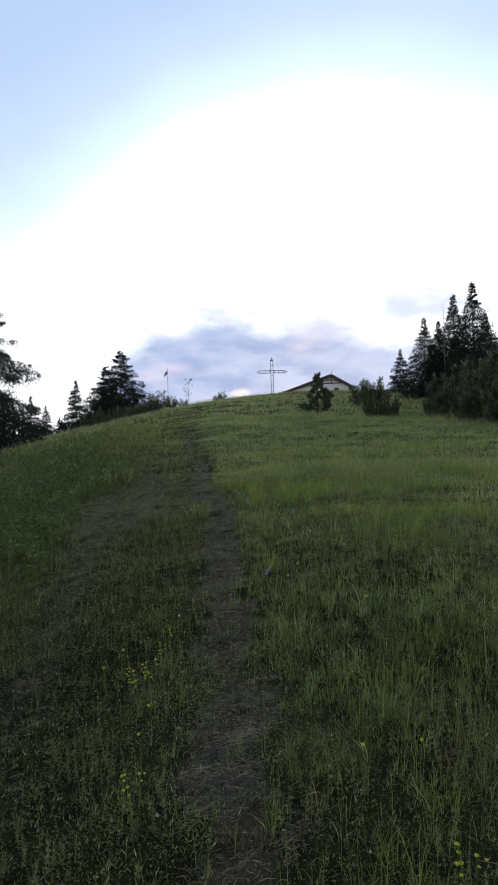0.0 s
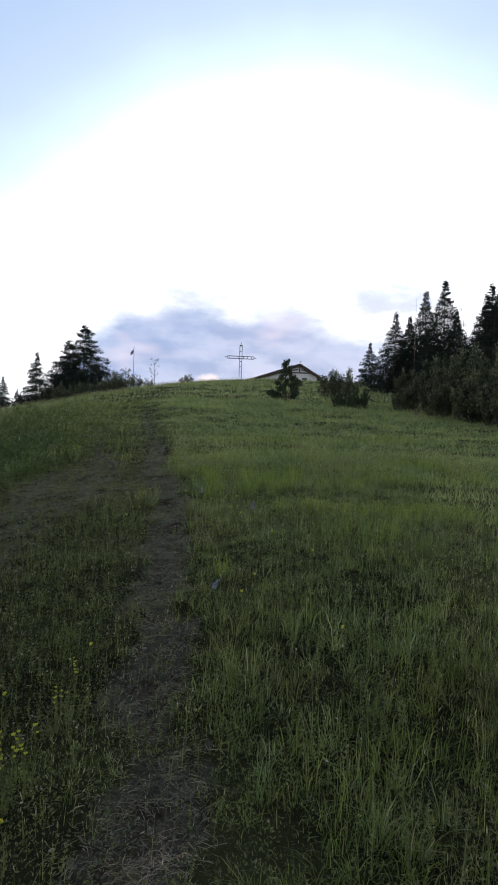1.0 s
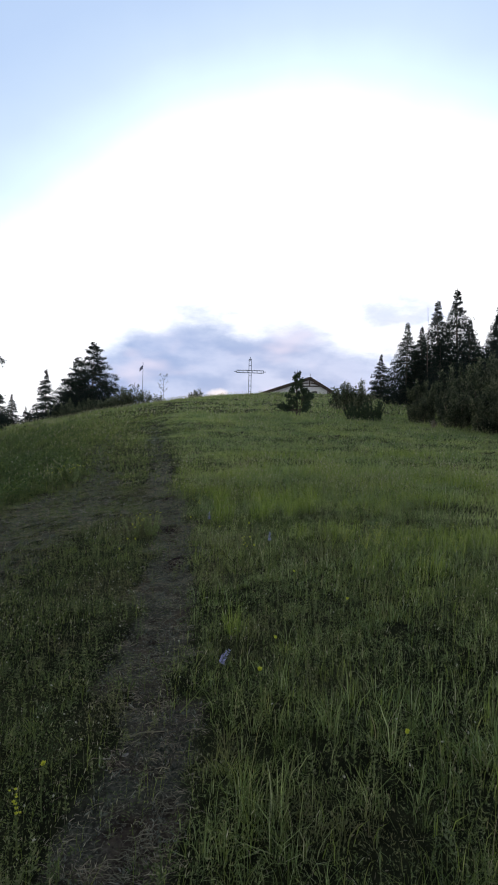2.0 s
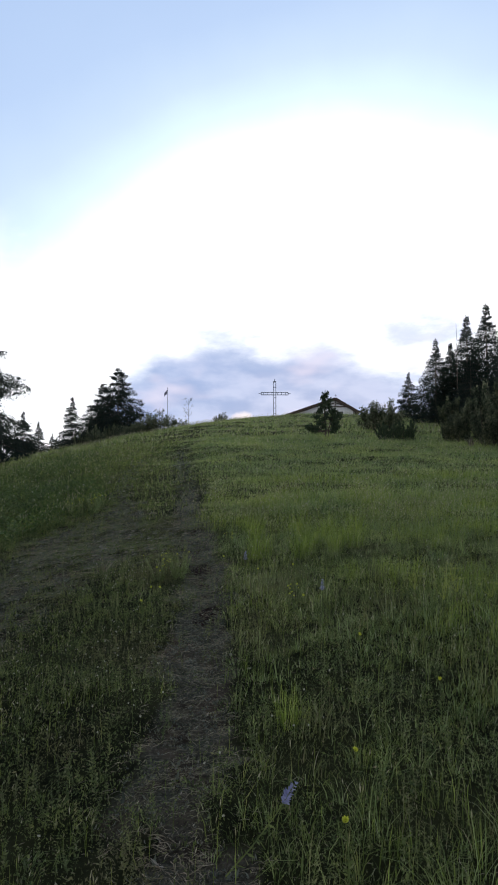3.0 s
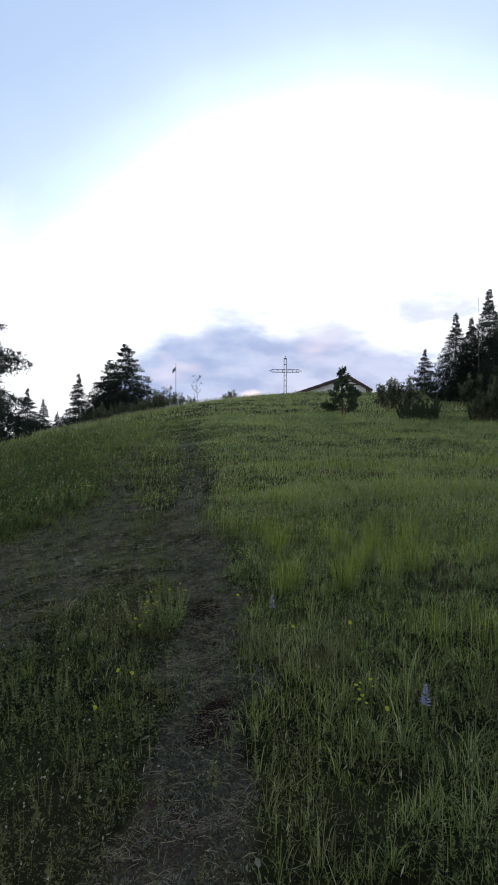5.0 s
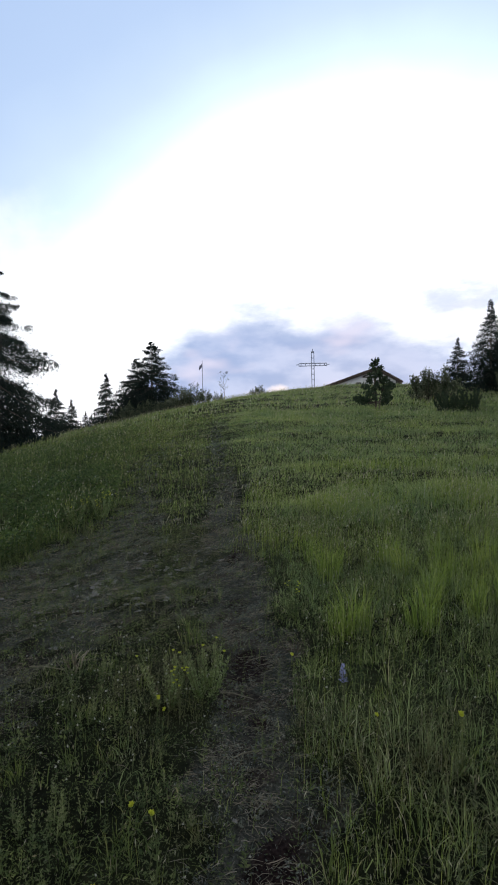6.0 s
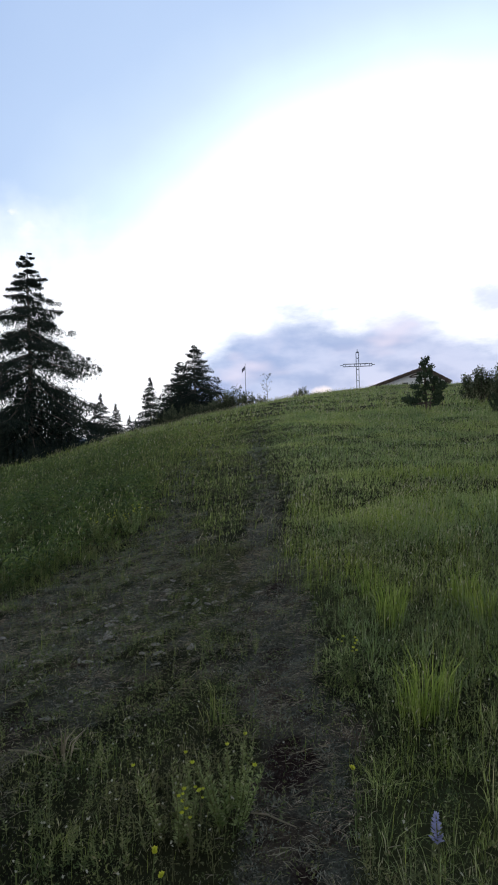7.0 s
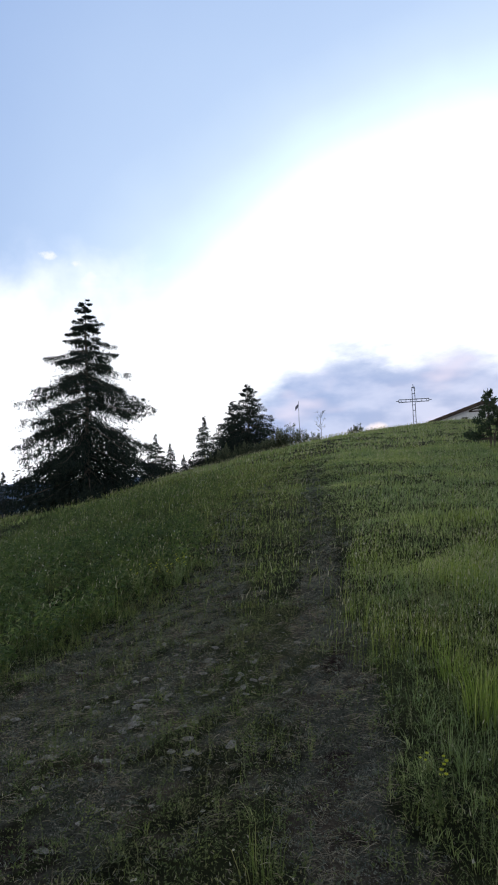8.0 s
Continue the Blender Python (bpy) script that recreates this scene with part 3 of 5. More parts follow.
def spruce_meshes(tall, reach, seed, whorl=0.5, twigs=9, sprays=6, bare=0.03, ragged=0.25, size=1.0, shape=None, droop=0.42, core=700, fill=0.34, skirt=0):
    """Trunk and crown of a spruce: whorls of drooping limbs, side twigs on them, and needle sprays hanging from the twigs."""
    rng = np.random.RandomState(seed)
    trunk, crown = Geo(), Geo()
    zs = np.linspace(-0.6, tall, 14)
    sway = np.stack([0.06 * np.sin(zs * 0.5 + seed), 0.06 * np.cos(zs * 0.4), zs], 1)
    tube(trunk, sway, 0.015 * tall * (1.02 - np.clip(zs / tall, 0, 1)) + 0.012, 9)
    z = bare * tall
    s = np.linspace(0, 1, 6)
    up, turn = np.array([0, 0, 1.0]), 0
    while z < tall * 0.97:
        f = z / tall
        n, a0 = 1, 2.4 * turn
        turn += 1
        full = reach * (float(np.interp(f, *shape)) if shape else (1 - f) ** 0.85 * (0.75 + 0.25 * min(1, f / 0.12))) + 0.05
        for b in range(n):
            a = a0 + b * 6.283 / n + rng.uniform(-0.4, 0.4)
            ln = full * (1 + min(0.09, rng.uniform(-ragged * 1.5, ragged)))
            if rng.rand() < 0.10 and f < 0.8:
                ln *= rng.uniform(0.3, 0.6)
            out = np.array([np.cos(a), np.sin(a), 0])
            side = np.array([-out[1], out[0], 0])
            sag = droop * (0.66 - 0.28 * f) * rng.uniform(0.7, 1.25) * min(1.0, max(0.2, z / (0.55 * ln)))
            drop = ln * ((0.28 * f + 0.9 * max(0.0, f - 0.68)) * s - sag * s**1.4 + 0.34 * sag * s**4)
            limb = np.stack([out[0] * ln * s, out[1] * ln * s, z + rng.uniform(-0.6, 0.6) * whorl + drop], 1)
            tube(trunk, limb, 0.012 * tall ** 0.5 * (ln / reach) * (1 - s) + 0.006, 4)
            m = max(3, int(twigs * (0.3 + 0.7 * ln / reach) * rng.choice([0.6, 0.9, 1.0, 1.3])))
            q = np.concatenate([(np.arange(m) + rng.rand(m)) / m] * 2) * 0.80 + 0.08
            lr = np.repeat([-1.0, 1.0], m)
            foot = np.stack([np.interp(q, s, limb[:, k]) for k in range(3)], 1)
            tl = ln * 0.46 * (1.12 - q) * rng.uniform(0.6, 1.2, 2 * m) + 0.12 * size
            way = unit(out * rng.uniform(0.4, 1.0, 2 * m)[:, None] + side * (lr * rng.uniform(0.35, 1.0, 2 * m))[:, None] - up * rng.uniform(0.0, 0.9, 2 * m)[:, None] * (1.1 - f))
            # sprays along each twig, most of them hanging
            t = rng.uniform(0.0, 1.0, (2 * m, sprays))
            on = foot[:, None] + way[:, None] * (tl[:, None] * t)[..., None]
            sz = size * rng.uniform(0.5, 1.1, t.shape) * (0.12 + 0.22 * (1 - f))
            hang = unit(way[:, None] * rng.uniform(0.3, 1.0, t.shape)[..., None] + rng.normal(0, 0.45, (*t.shape, 3)) - up * (rng.uniform(0.0, 3.0, t.shape) * (1.1 - f))[..., None])
            on[..., 2] -= size * 0.34 * np.minimum(rng.exponential(1.0, t.shape), 2.5) * (1.1 - 0.75 * f) * np.minimum(1, tl)[:, None]
            flat = unit(np.cross(hang, rng.normal(0, 1, (*t.shape, 3))))
            flakes(crown, on.reshape(-1, 3), (hang * sz[..., None]).reshape(-1, 3), (flat * (sz * 0.165)[..., None]).reshape(-1, 3), rng)
            # the limb's own end
            e = 4 + int(3 * ln)
            q = rng.uniform(0.45, 1.0, e)
            on = np.stack([np.interp(q, s, limb[:, k]) for k in range(3)], 1)
            way = unit(out + rng.normal(0, 0.5, (e, 3)))
            flat = unit(np.cross(way, rng.normal(0, 1, (e, 3))))
            flakes(crown, on, way * (size * 0.26 * (1.12 - f) * rng.uniform(0.6, 1.1, e))[:, None], flat * 0.03 * size, rng)
        z += whorl / 5.0 * (0.5 + rng.rand()) * (1.0 - 0.58 * f)
    m = 40
    q = rng.uniform(0.94, 1.0, m)
    a = rng.uniform(0, 6.28, m)
    way = unit(np.stack([np.cos(a), np.sin(a), rng.uniform(0.2, 1.4, m)], 1))
    flakes(crown, np.stack([0 * q, 0 * q, q * tall], 1), way * (0.20 * size * (1.25 - (q - 0.94) / 0.06))[:, None], np.cross(way, [0, 0, 1.0]) * 0.025, rng)
    inner(crown, rng, tall, reach, shape, core, fill)
    inner(crown, rng, tall, reach, shape, skirt, 0.85, 0.30)
    return trunk.mesh("trunk", BARK, True), crown.mesh("crown", NEEDLE)


def tree_from(name, meshes, m, label, category, group=""):
    t = thing(name, m, label, category, group)
    part("trunk", meshes[0], None, t)
    part("crown", meshes[1], None, t)
    return t


SPIRE = ([0, 0.10, 0.5, 0.72, 0.82, 0.90, 1.0], [0.9, 1.0, 0.68, 0.38, 0.16, 0.08, 0.01])
BIG = spruce_meshes(18.2, 5.8, 3, 0.84, 16, 44, 0.03, 0.30, 1.0,
                    ([0, 0.1, 0.32, 0.5, 0.62, 0.68, 0.72, 0.77, 0.83, 0.92, 0.97, 1.0], [1.12, 1.18, 1.10, 1.03, 0.90, 0.76, 0.58, 0.42, 0.29, 0.14, 0.06, 0.01]), 1.3, 9000, 0.34, 4000)
MID = spruce_meshes(10.0, 4.9, 8, 0.55, 11, 26, 0.02, 0.22, 1.05, ([0, 0.1, 0.5, 0.75, 0.9, 1.0], [1.08, 1.12, 0.80, 0.42, 0.17, 0.01]), 0.9, 5500, 0.4, 2500)
SLIM = spruce_meshes(8.0, 2.8, 15, 0.44, 8, 18, 0.01, 0.26, 0.85, SPIRE, 0.8, 2600, 0.5, 1000)
LEAN = spruce_meshes(12.0, 3.9, 21, 0.46, 8, 13, 0.02, 0.26, 1.0, SPIRE, 0.9, 18000, 0.8)
BROW, EDGE = "spruces beyond the brow", "spruces along the wood edge"
SPRUCES = [
    # meshes, full height, x, y, top, turn, label, group
    (BIG, 18.2, -26.95, 53.0, 18.7, 0, "tall dark spruce with drooping limbs at the meadow's edge", ""),
    (MID, 10.0, -23.5, 95.0, 17.3, 40, "broad dark spruce beyond the brow of the meadow", BROW),
    (MID, 10.0, -26.2, 96.0, 15.0, 130, "broad dark spruce beyond the brow of the meadow", BROW),
    (SLIM, 8.0, -34.3, 105.0, 14.0, 0, "slim young spruce beyond the brow of the meadow", BROW),
    (SLIM, 8.0, -35.3, 100.0, 6.4, 70, "small young spruce beyond the brow of the meadow", BROW),
    (SLIM, 8.0, -32.6, 80.0, 9.0, 100, "slim young spruce beyond the brow of the meadow", BROW),
    (SLIM, 8.0, -30.5, 80.0, 7.6, 200, "slim young spruce beyond the brow of the meadow", BROW),
    (SLIM, 8.0, -28.6, 80.0, 6.0, 20, "small young spruce beyond the brow of the meadow", BROW),
    (SLIM, 8.0, -41.0, 60.0, 4.0, 300, "slim young spruce below the meadow's edge", BROW),
    (SLIM, 8.0, 20.1, 84.0, 14.6, 30, "small slim spruce in front of the dark spruce stand", EDGE),
    (LEAN, 12.0, 18.6, 66.0, 15.4, 0, "dark spruce in a dense stand beside the meadow", EDGE),
    (LEAN, 12.0, 20.5, 67.0, 15.2, 70, "dark spruce in a dense stand beside the meadow", EDGE),
    (LEAN, 12.0, 21.6, 65.0, 17.7, 120, "tall dark spruce in a dense stand beside the meadow", EDGE),
    (LEAN, 12.0, 24.4, 66.7, 19.5, 200, "tall dark spruce in a dense stand beside the meadow", EDGE),
    (LEAN, 12.0, 23.2, 60.0, 14.6, 250, "dark spruce in a dense stand beside the meadow", EDGE),
    (LEAN, 12.0, 26.8, 60.0, 17.5, 310, "tall dark spruce in a dense stand beside the meadow", EDGE),
    (LEAN, 12.0, 20.2, 60.0, 12.2, 20, "dark spruce in a dense stand beside the meadow", EDGE),
    (LEAN, 12.0, 22.0, 52.0, 10.4, 160, "dark spruce in a dense stand beside the meadow", EDGE),
    (LEAN, 12.0, 28.2, 61.5, 17.0, 140, "tall dark spruce in a dense stand beside the meadow", EDGE),
    (LEAN, 12.0, 26.0, 57.5, 14.6, 35, "dark spruce in a dense stand beside the meadow", EDGE),
    (LEAN, 12.0, 27.6, 63.0, 17.2, 260, "tall dark spruce in a dense stand beside the meadow", EDGE),
    (LEAN, 12.0, 29.5, 58.0, 16.0, 95, "dark spruce in a dense stand beside the meadow", EDGE),
]
for meshes, full, x, y, top, turn, label, group in SPRUCES:
    size = (top - float(ground_z(x, y)) + 0.1) / full
    tree_from("spruce_tree", meshes, put_at(x, y, 0.1, turn) @ Matrix.Scale(size, 4), label, "tree", group)


def bushy_meshes(tall, wide, seed, stems, leaves, leaf, mat, upright=0.5, low=0.0, fuzz=1.0, spread=(0.5, 1.08), feet=0.35):
    """Stems and leaf mass of a shrub: forked stems with small leaves round their ends."""
    rng = np.random.RandomState(seed)
    wood, green = Geo(), Geo()
    for _ in range(stems):
        a, r = rng.uniform(0, 6.28), wide * np.sqrt(rng.uniform(0.02, 1.0))
        h = tall * (1 - 0.35 * (r / wide) ** 2) * rng.uniform(*spread)
        foot = np.array([np.cos(a) * r * feet, np.sin(a) * r * feet, -0.15])
        end = np.array([np.cos(a) * r, np.sin(a) * r, h])
        s = np.linspace(0, 1, 6)[:, None]
        bow = np.array([np.cos(a), np.sin(a), 0]) * (0.18 * r * (1 - upright))
        stem = foot + (end - foot) * s + bow * np.sin(s * np.pi) + rng.normal(0, 0.02 * tall, (6, 3)) * s
        tube(wood, stem, 0.012 * tall * (1.05 - s[:, 0]) + 0.003, 4)
        q = np.clip(rng.beta(2.2, 1.4, leaves), low, 1)
        on = np.stack([np.interp(q, s[:, 0], stem[:, c]) for c in range(3)], 1)
        on = on + rng.normal(0, 1, (leaves, 3)) * fuzz * (0.055 * tall + 0.05 * wide) * (1.1 - 0.5 * q)[:, None]
        way = unit(rng.normal(0, 1, (leaves, 3)) + np.array([0, 0, upright * 1.5]))
        flat = unit(np.cross(way, rng.normal(0, 1, (leaves, 3))))
        sz = leaf * rng.uniform(0.6, 1.3, leaves)
        on[:, 2] = np.maximum(on[:, 2], 0.0)
        flakes(green, on, way * sz[:, None], flat * (sz * 0.26)[:, None], rng)
    return wood.mesh("stem", BARK, True), green.mesh("foliage", mat)


def shrub_from(name, meshes, m, label, category="bush", group=""):
    t = thing(name, m, label, category, group)
    part("stem", meshes[0], None, t)
    part("foliage", meshes[1], None, t)
    return t


BROAD = bushy_meshes(2.6, 1.5, 31, 30, 210, 0.15, PALE_LEAF, 0.5, 0.0, 0.6)
LOOSE = bushy_meshes(2.4, 1.3, 37, 18, 150, 0.13, PALE_LEAF, 0.8, 0.0, 0.8)
JUNIPER = bushy_meshes(1.85, 1.6, 33, 26, 330, 0.11, PINE, 2.4, 0.0, 0.30, (0.4, 1.2), 0.88)
THICK = bushy_meshes(3.8, 2.3, 39, 30, 400, 0.19, LEAF, 0.7, 0.0, 0.42, (0.3, 1.2), 0.6)
RAGGED = bushy_meshes(3.8, 2.1, 40, 22, 400, 0.19, LEAF, 0.9, 0.0, 0.38, (0.25, 1.25), 0.65)
SCRUB = "dense dark thicket bush before the spruce stand"
SHRUBS = [
    ("juniper_bush", JUNIPER, 7.3, 37.6, 0, 0.66, "dark green juniper bush with upright shoots", "junipers on the meadow"),
    ("juniper_bush", JUNIPER, 8.4, 37.9, 140, 0.72, "dark green juniper bush with upright shoots", "junipers on the meadow"),
    ("leafy_bush", BROAD, 9.3, 51.5, 0, 1.0, "rounded leafy bush on the upper meadow", "bushes on the meadow"),
    ("leafy_bush", LOOSE, 10.3, 52.0, 40, 1.2, "loose leafy bush with pale topmost twigs", "bushes on the meadow"),
]
for x, y, turn, size in ((11.5, 38.2, 0, 0.45), (12.8, 39.0, 60, 0.62), (12.2, 34.6, 140, 0.62), (13.8, 36.5, 200, 1.0), (13.2, 31.4, 20, 0.72), (15.0, 33.0, 250, 1.05), (13.6, 28.0, 310, 0.75), (15.6, 29.5, 45, 1.05),
                         (15.5, 40.0, 90, 1.1), (17.8, 37.0, 170, 1.3), (16.4, 45.0, 120, 0.95), (19.8, 43.0, 220, 1.35), (17.6, 56.5, 330, 0.8), (19.2, 53.0, 75, 1.1)):
    SHRUBS.append(("thicket_bush", RAGGED if len(SHRUBS) % 2 else THICK, x, y, turn, size * 0.92, SCRUB, "thicket before the spruces"))
for mesh, x, y, turn, size in ((LOOSE, -15.4, 85.0, 20, 1.5), (LOOSE, -16.6, 86.0, 90, 1.35), (LOOSE, -14.2, 88.0, 130, 1.1), (BROAD, -18.4, 84.0, 150, 0.85), (LOOSE, -17.6, 85.0, 10, 1.0), (LOOSE, -20.6, 84.0, 190, 1.1),
                               (LOOSE, -13.4, 96.0, 200, 0.8), (LOOSE, -7.4, 105.0, 10, 0.75), (LOOSE, -8.6, 105.5, 100, 0.55), (BROAD, -23.4, 83.0, 250, 1.0)):
    SHRUBS.append(("brow_bush", mesh, x, y, turn, size, "leafy bush on the brow of the meadow", "bushes on the brow"))
for mesh, x, y, turn, size in ((THICK, -21.6, 85.0, 0, 0.62), (RAGGED, -23.6, 84.6, 70, 0.68), (THICK, -25.8, 84.0, 150, 0.6), (RAGGED, -19.6, 86.0, 210, 0.5)):
    SHRUBS.append(("brow_bush", mesh, x, y, turn, size, "dark leafy bush at the foot of the brow spruces", "bushes on the brow"))
for name, meshes, x, y, turn, size, label, group in SHRUBS:
    shrub_from(name, meshes, put_at(x, y, 0.05, turn) @ Matrix.Scale(size, 4), label, "bush", group)


def make_pine():
    """The small ragged pine that stands alone on the meadow."""
    rng = np.random.RandomState(52)
    wood, green = Geo(), Geo()
    lead = np.array([(0, 0, -0.2), (0.03, 0, 0.6), (-0.04, 0.03, 1.3), (0.06, 0, 2.0), (0.02, 0, 2.62)])
    tube(wood, lead, [0.085, 0.07, 0.05, 0.03, 0.01], 7)
    tube(wood, [(0.22, 0.05, -0.2), (0.26, 0.05, 0.5), (0.5, 0.1, 1.1), (0.75, 0.1, 1.75)], [0.05, 0.045, 0.03, 0.012], 6)
    limbs = []
    for k in range(27):
        h = 0.34 + 2.15 * (k / 27) ** 0.95
        a = k * 2.4 + rng.uniform(-0.4, 0.4)
        limbs.append((h, a, (1.12 - 0.44 * h) * rng.uniform(0.5, 1.2) + 0.06))
    limbs += [(0.42, 3.0, 1.3), (0.36, 3.4, 1.35), (0.55, 2.8, 1.1), (1.15, 0.15, 1.05), (1.0, 0.0, 1.15), (0.45, 0.3, 1.0), (1.35, -0.2, 0.8), (0.38, 3.2, 1.0), (0.4, -0.5, 0.9)]
    for h, a, ln in limbs:
        s = np.linspace(0, 1, 5)
        foot = np.array([np.interp(h, lead[:, 2], lead[:, c]) for c in range(3)])
        out = np.array([np.cos(a), np.sin(a), 0])
        limb = foot + out * (ln * s)[:, None] + np.array([0, 0, 1.0]) * (ln * (-0.10 * s + 0.26 * s**2.5))[:, None]
        tube(wood, limb, 0.02 * (1.1 - s), 4)
        m = int(110 * ln) + 36
        q = rng.uniform(0.35, 1.0, m) ** 0.7
        on = np.stack([np.interp(q, s, limb[:, c]) for c in range(3)], 1) + rng.normal(0, 0.06, (m, 3))
        way = unit(out + rng.normal(0, 0.7, (m, 3)) + np.array([0, 0, 0.5]))
        flat = unit(np.cross(way, rng.normal(0, 1, (m, 3))))
        sz = rng.uniform(0.10, 0.2, m)
        flakes(green, on, way * sz[:, None], flat * (sz * 0.2)[:, None], rng)
    t = thing("pine_tree", put_at(3.9, 40.3, 0.0, 0) @ Matrix.Diagonal((0.92, 0.92, 1.18, 1.0)), "small ragged dark pine standing alone on the meadow", "tree")
    part("trunk", wood, BARK, t, smooth=True)
    part("crown", green, PINE, t)


make_pine()


def make_sapling(x, y, tall, seed):
    """A thin, nearly bare young tree on the brow."""
    rng = np.random.RandomState(seed)
    wood, green = Geo(), Geo()
    stem = np.array([(0, 0, -0.3), (0.05, 0, tall * 0.35), (-0.05, 0, tall * 0.7), (0.0, 0, tall)])
    tube(wood, stem, [0.05, 0.045, 0.03, 0.012], 5)
    for k in range(11):
        h = tall * rng.uniform(0.3, 0.95)
        a = rng.choice([0.0, np.pi]) + rng.uniform(-0.6, 0.6)
        ln = tall * rng.uniform(0.06, 0.17)
        foot = np.array([np.interp(h, stem[:, 2], stem[:, c]) for c in range(3)])
        tip = foot + np.array([np.cos(a) * ln, np.sin(a) * ln, ln * rng.uniform(1.0, 2.0)])
        tube(wood, [foot, (foot + tip) / 2 + (0, 0, -0.05), tip], [0.025, 0.018, 0.008], 4)
        m = 12
        on = tip + rng.normal(0, 0.12, (m, 3))
        way = unit(rng.normal(0, 1, (m, 3)))
        flakes(green, on, way * 0.16, unit(np.cross(way, rng.normal(0, 1, (m, 3)))) * 0.05, rng)
    m = 10
    on = stem[-1] + rng.normal(0, 0.16, (m, 3)) - (0, 0, 0.15)
    way = unit(rng.normal(0, 1, (m, 3)))
    flakes(green, on, way * 0.14, unit(np.cross(way, rng.normal(0, 1, (m, 3)))) * 0.04, rng)
    t = thing("sapling", put_at(x, y), "thin sparse young tree on the skyline", "tree")
    part("stem", wood, BARK, t, smooth=True)
    part("foliage", green, LEAF, t)


make_sapling(-14.2, 110.0, 13.8 - float(ground_z(-14.2, 110.0)), 61)


def make_dead_trunk(x, y, tall):
    geo = Geo()
    zs = np.linspace(-0.5, tall, 8)
    tube(geo, np.stack([0.03 * np.sin(zs), 0.02 * zs, zs], 1), 0.07 * (1.15 - zs / tall), 7)
    t = thing("dead_trunk", put_at(x, y), "bare grey dead tree trunk among the spruces", "tree")
    part("stem", geo, BARK, t, smooth=True)
    for h, a in ((0.6, 0.5), (0.72, 3.4), (0.8, 1.8), (0.5, 4.4)):
        twig = Geo()
        tube(twig, [(0, 0.02 * h * tall, h * tall), (0.4 * math.cos(a), 0.02 * h * tall + 0.4 * math.sin(a), h * tall + 0.12)], [0.02, 0.006], 4)
        part("twig", twig, BARK, t)


make_dead_trunk(19.95, 63.0, 16.3 - float(ground_z(19.95, 63.0)))

# ---- things on the brow ----


def make_cross():
    """A lattice steel summit cross: four rails each way, tied by rungs, with pointed ends."""
    x, y, arm_z, top_z, half = 2.0, 119.0, 16.0, 18.75, 3.0
    z0 = float(ground_z(x, y)) - 0.1
    t = thing("summit_cross", pose(x, y, z0, 0, 0, 4), "tall lattice steel summit cross standing on the hilltop", "cross")
    w, r = 0.48, 0.085
    hi, arm = top_z - z0, arm_z - z0
    for sx in (-1, 1):
        for sy in (-1, 1):
            part("post_rail", bar(Geo(), (sx * w / 2, sy * w / 2, -0.4), (sx * w / 2, sy * w / 2, hi - 0.25), r), STEEL, t)
            part("arm_rail", bar(Geo(), (-half + 0.3, sy * w / 2 * 1.02, arm + sx * w / 2), (half - 0.3, sy * w / 2 * 1.02, arm + sx * w / 2), r), STEEL, t)
    for k in range(int(hi / 1.05) + 1):
        h = 0.2 + k * 1.05
        if h < hi - 0.3:
            for sy in (-1, 1):
                part("rung", bar(Geo(), (-w / 2, sy * w / 2, h), (w / 2, sy * w / 2, h), 0.06), STEEL, t)
            for sx in (-1, 1):
                part("rung", bar(Geo(), (sx * w / 2, -w / 2, h), (sx * w / 2, w / 2, h), 0.06), STEEL, t)
    for sx in (-1, 1):
        for k in range(3):
            h = sx * (0.55 + k * 0.85)
            for sy in (-1, 1):
                part("rung", bar(Geo(), (h, sy * w / 2, arm - w / 2), (h, sy * w / 2, arm + w / 2), 0.06), STEEL, t)
        part("arm_point", bar(Geo(), (sx * (half - 0.35), 0, arm), (sx * (half + 0.22), 0, arm), 0.12), STEEL, t)
        part("arm_cap", bar(Geo(), (sx * (half - 0.3), -w / 2, arm), (sx * (half - 0.3), w / 2, arm), 0.08, w), STEEL, t)
    part("top_point", bar(Geo(), (0, 0, hi - 0.4), (0, 0, hi + 0.25), 0.12), STEEL, t)
    part("top_cap", bar(Geo(), (-w / 2, 0, hi - 0.28), (w / 2, 0, hi - 0.28), w, 0.08), STEEL, t)


make_cross()


def make_flagpole():
    x, y = -19.8, 120.0
    z0 = float(ground_z(x, y))
    top = 17.6
    t = thing("flagpole", pose(x, y, z0), "slender pole with a small limp flag on the brow", "flagpole")
    geo = Geo()
    tube(geo, [(0, 0, -0.3), (0, 0, (top - z0) * 0.5), (0, 0, top - z0)], [0.075, 0.06, 0.04], 8)
    part("pole", geo, STEEL, t, smooth=True)
    flag = Geo()
    a = np.linspace(0, 1, 9)
    top_edge = np.stack([-0.08 - 0.62 * a, 0.1 * np.sin(a * 7), (top - z0) - 0.55 - 0.75 * a], 1)
    low_edge = np.stack([-0.08 - 0.62 * a, 0.1 * np.sin(a * 7 + 0.6), (top - z0) - 1.35 - 0.65 * a], 1)
    for dy in (0.0, 0.012):
        v = np.concatenate([top_edge, low_edge]) + (0, dy, 0)
        i = np.arange(8)
        flag.add(v, np.stack([i, i + 1, i + 10, i + 9], 1))
    part("flag", flag, CLOTH, t, "limp dark and pale flag", True)


make_flagpole()


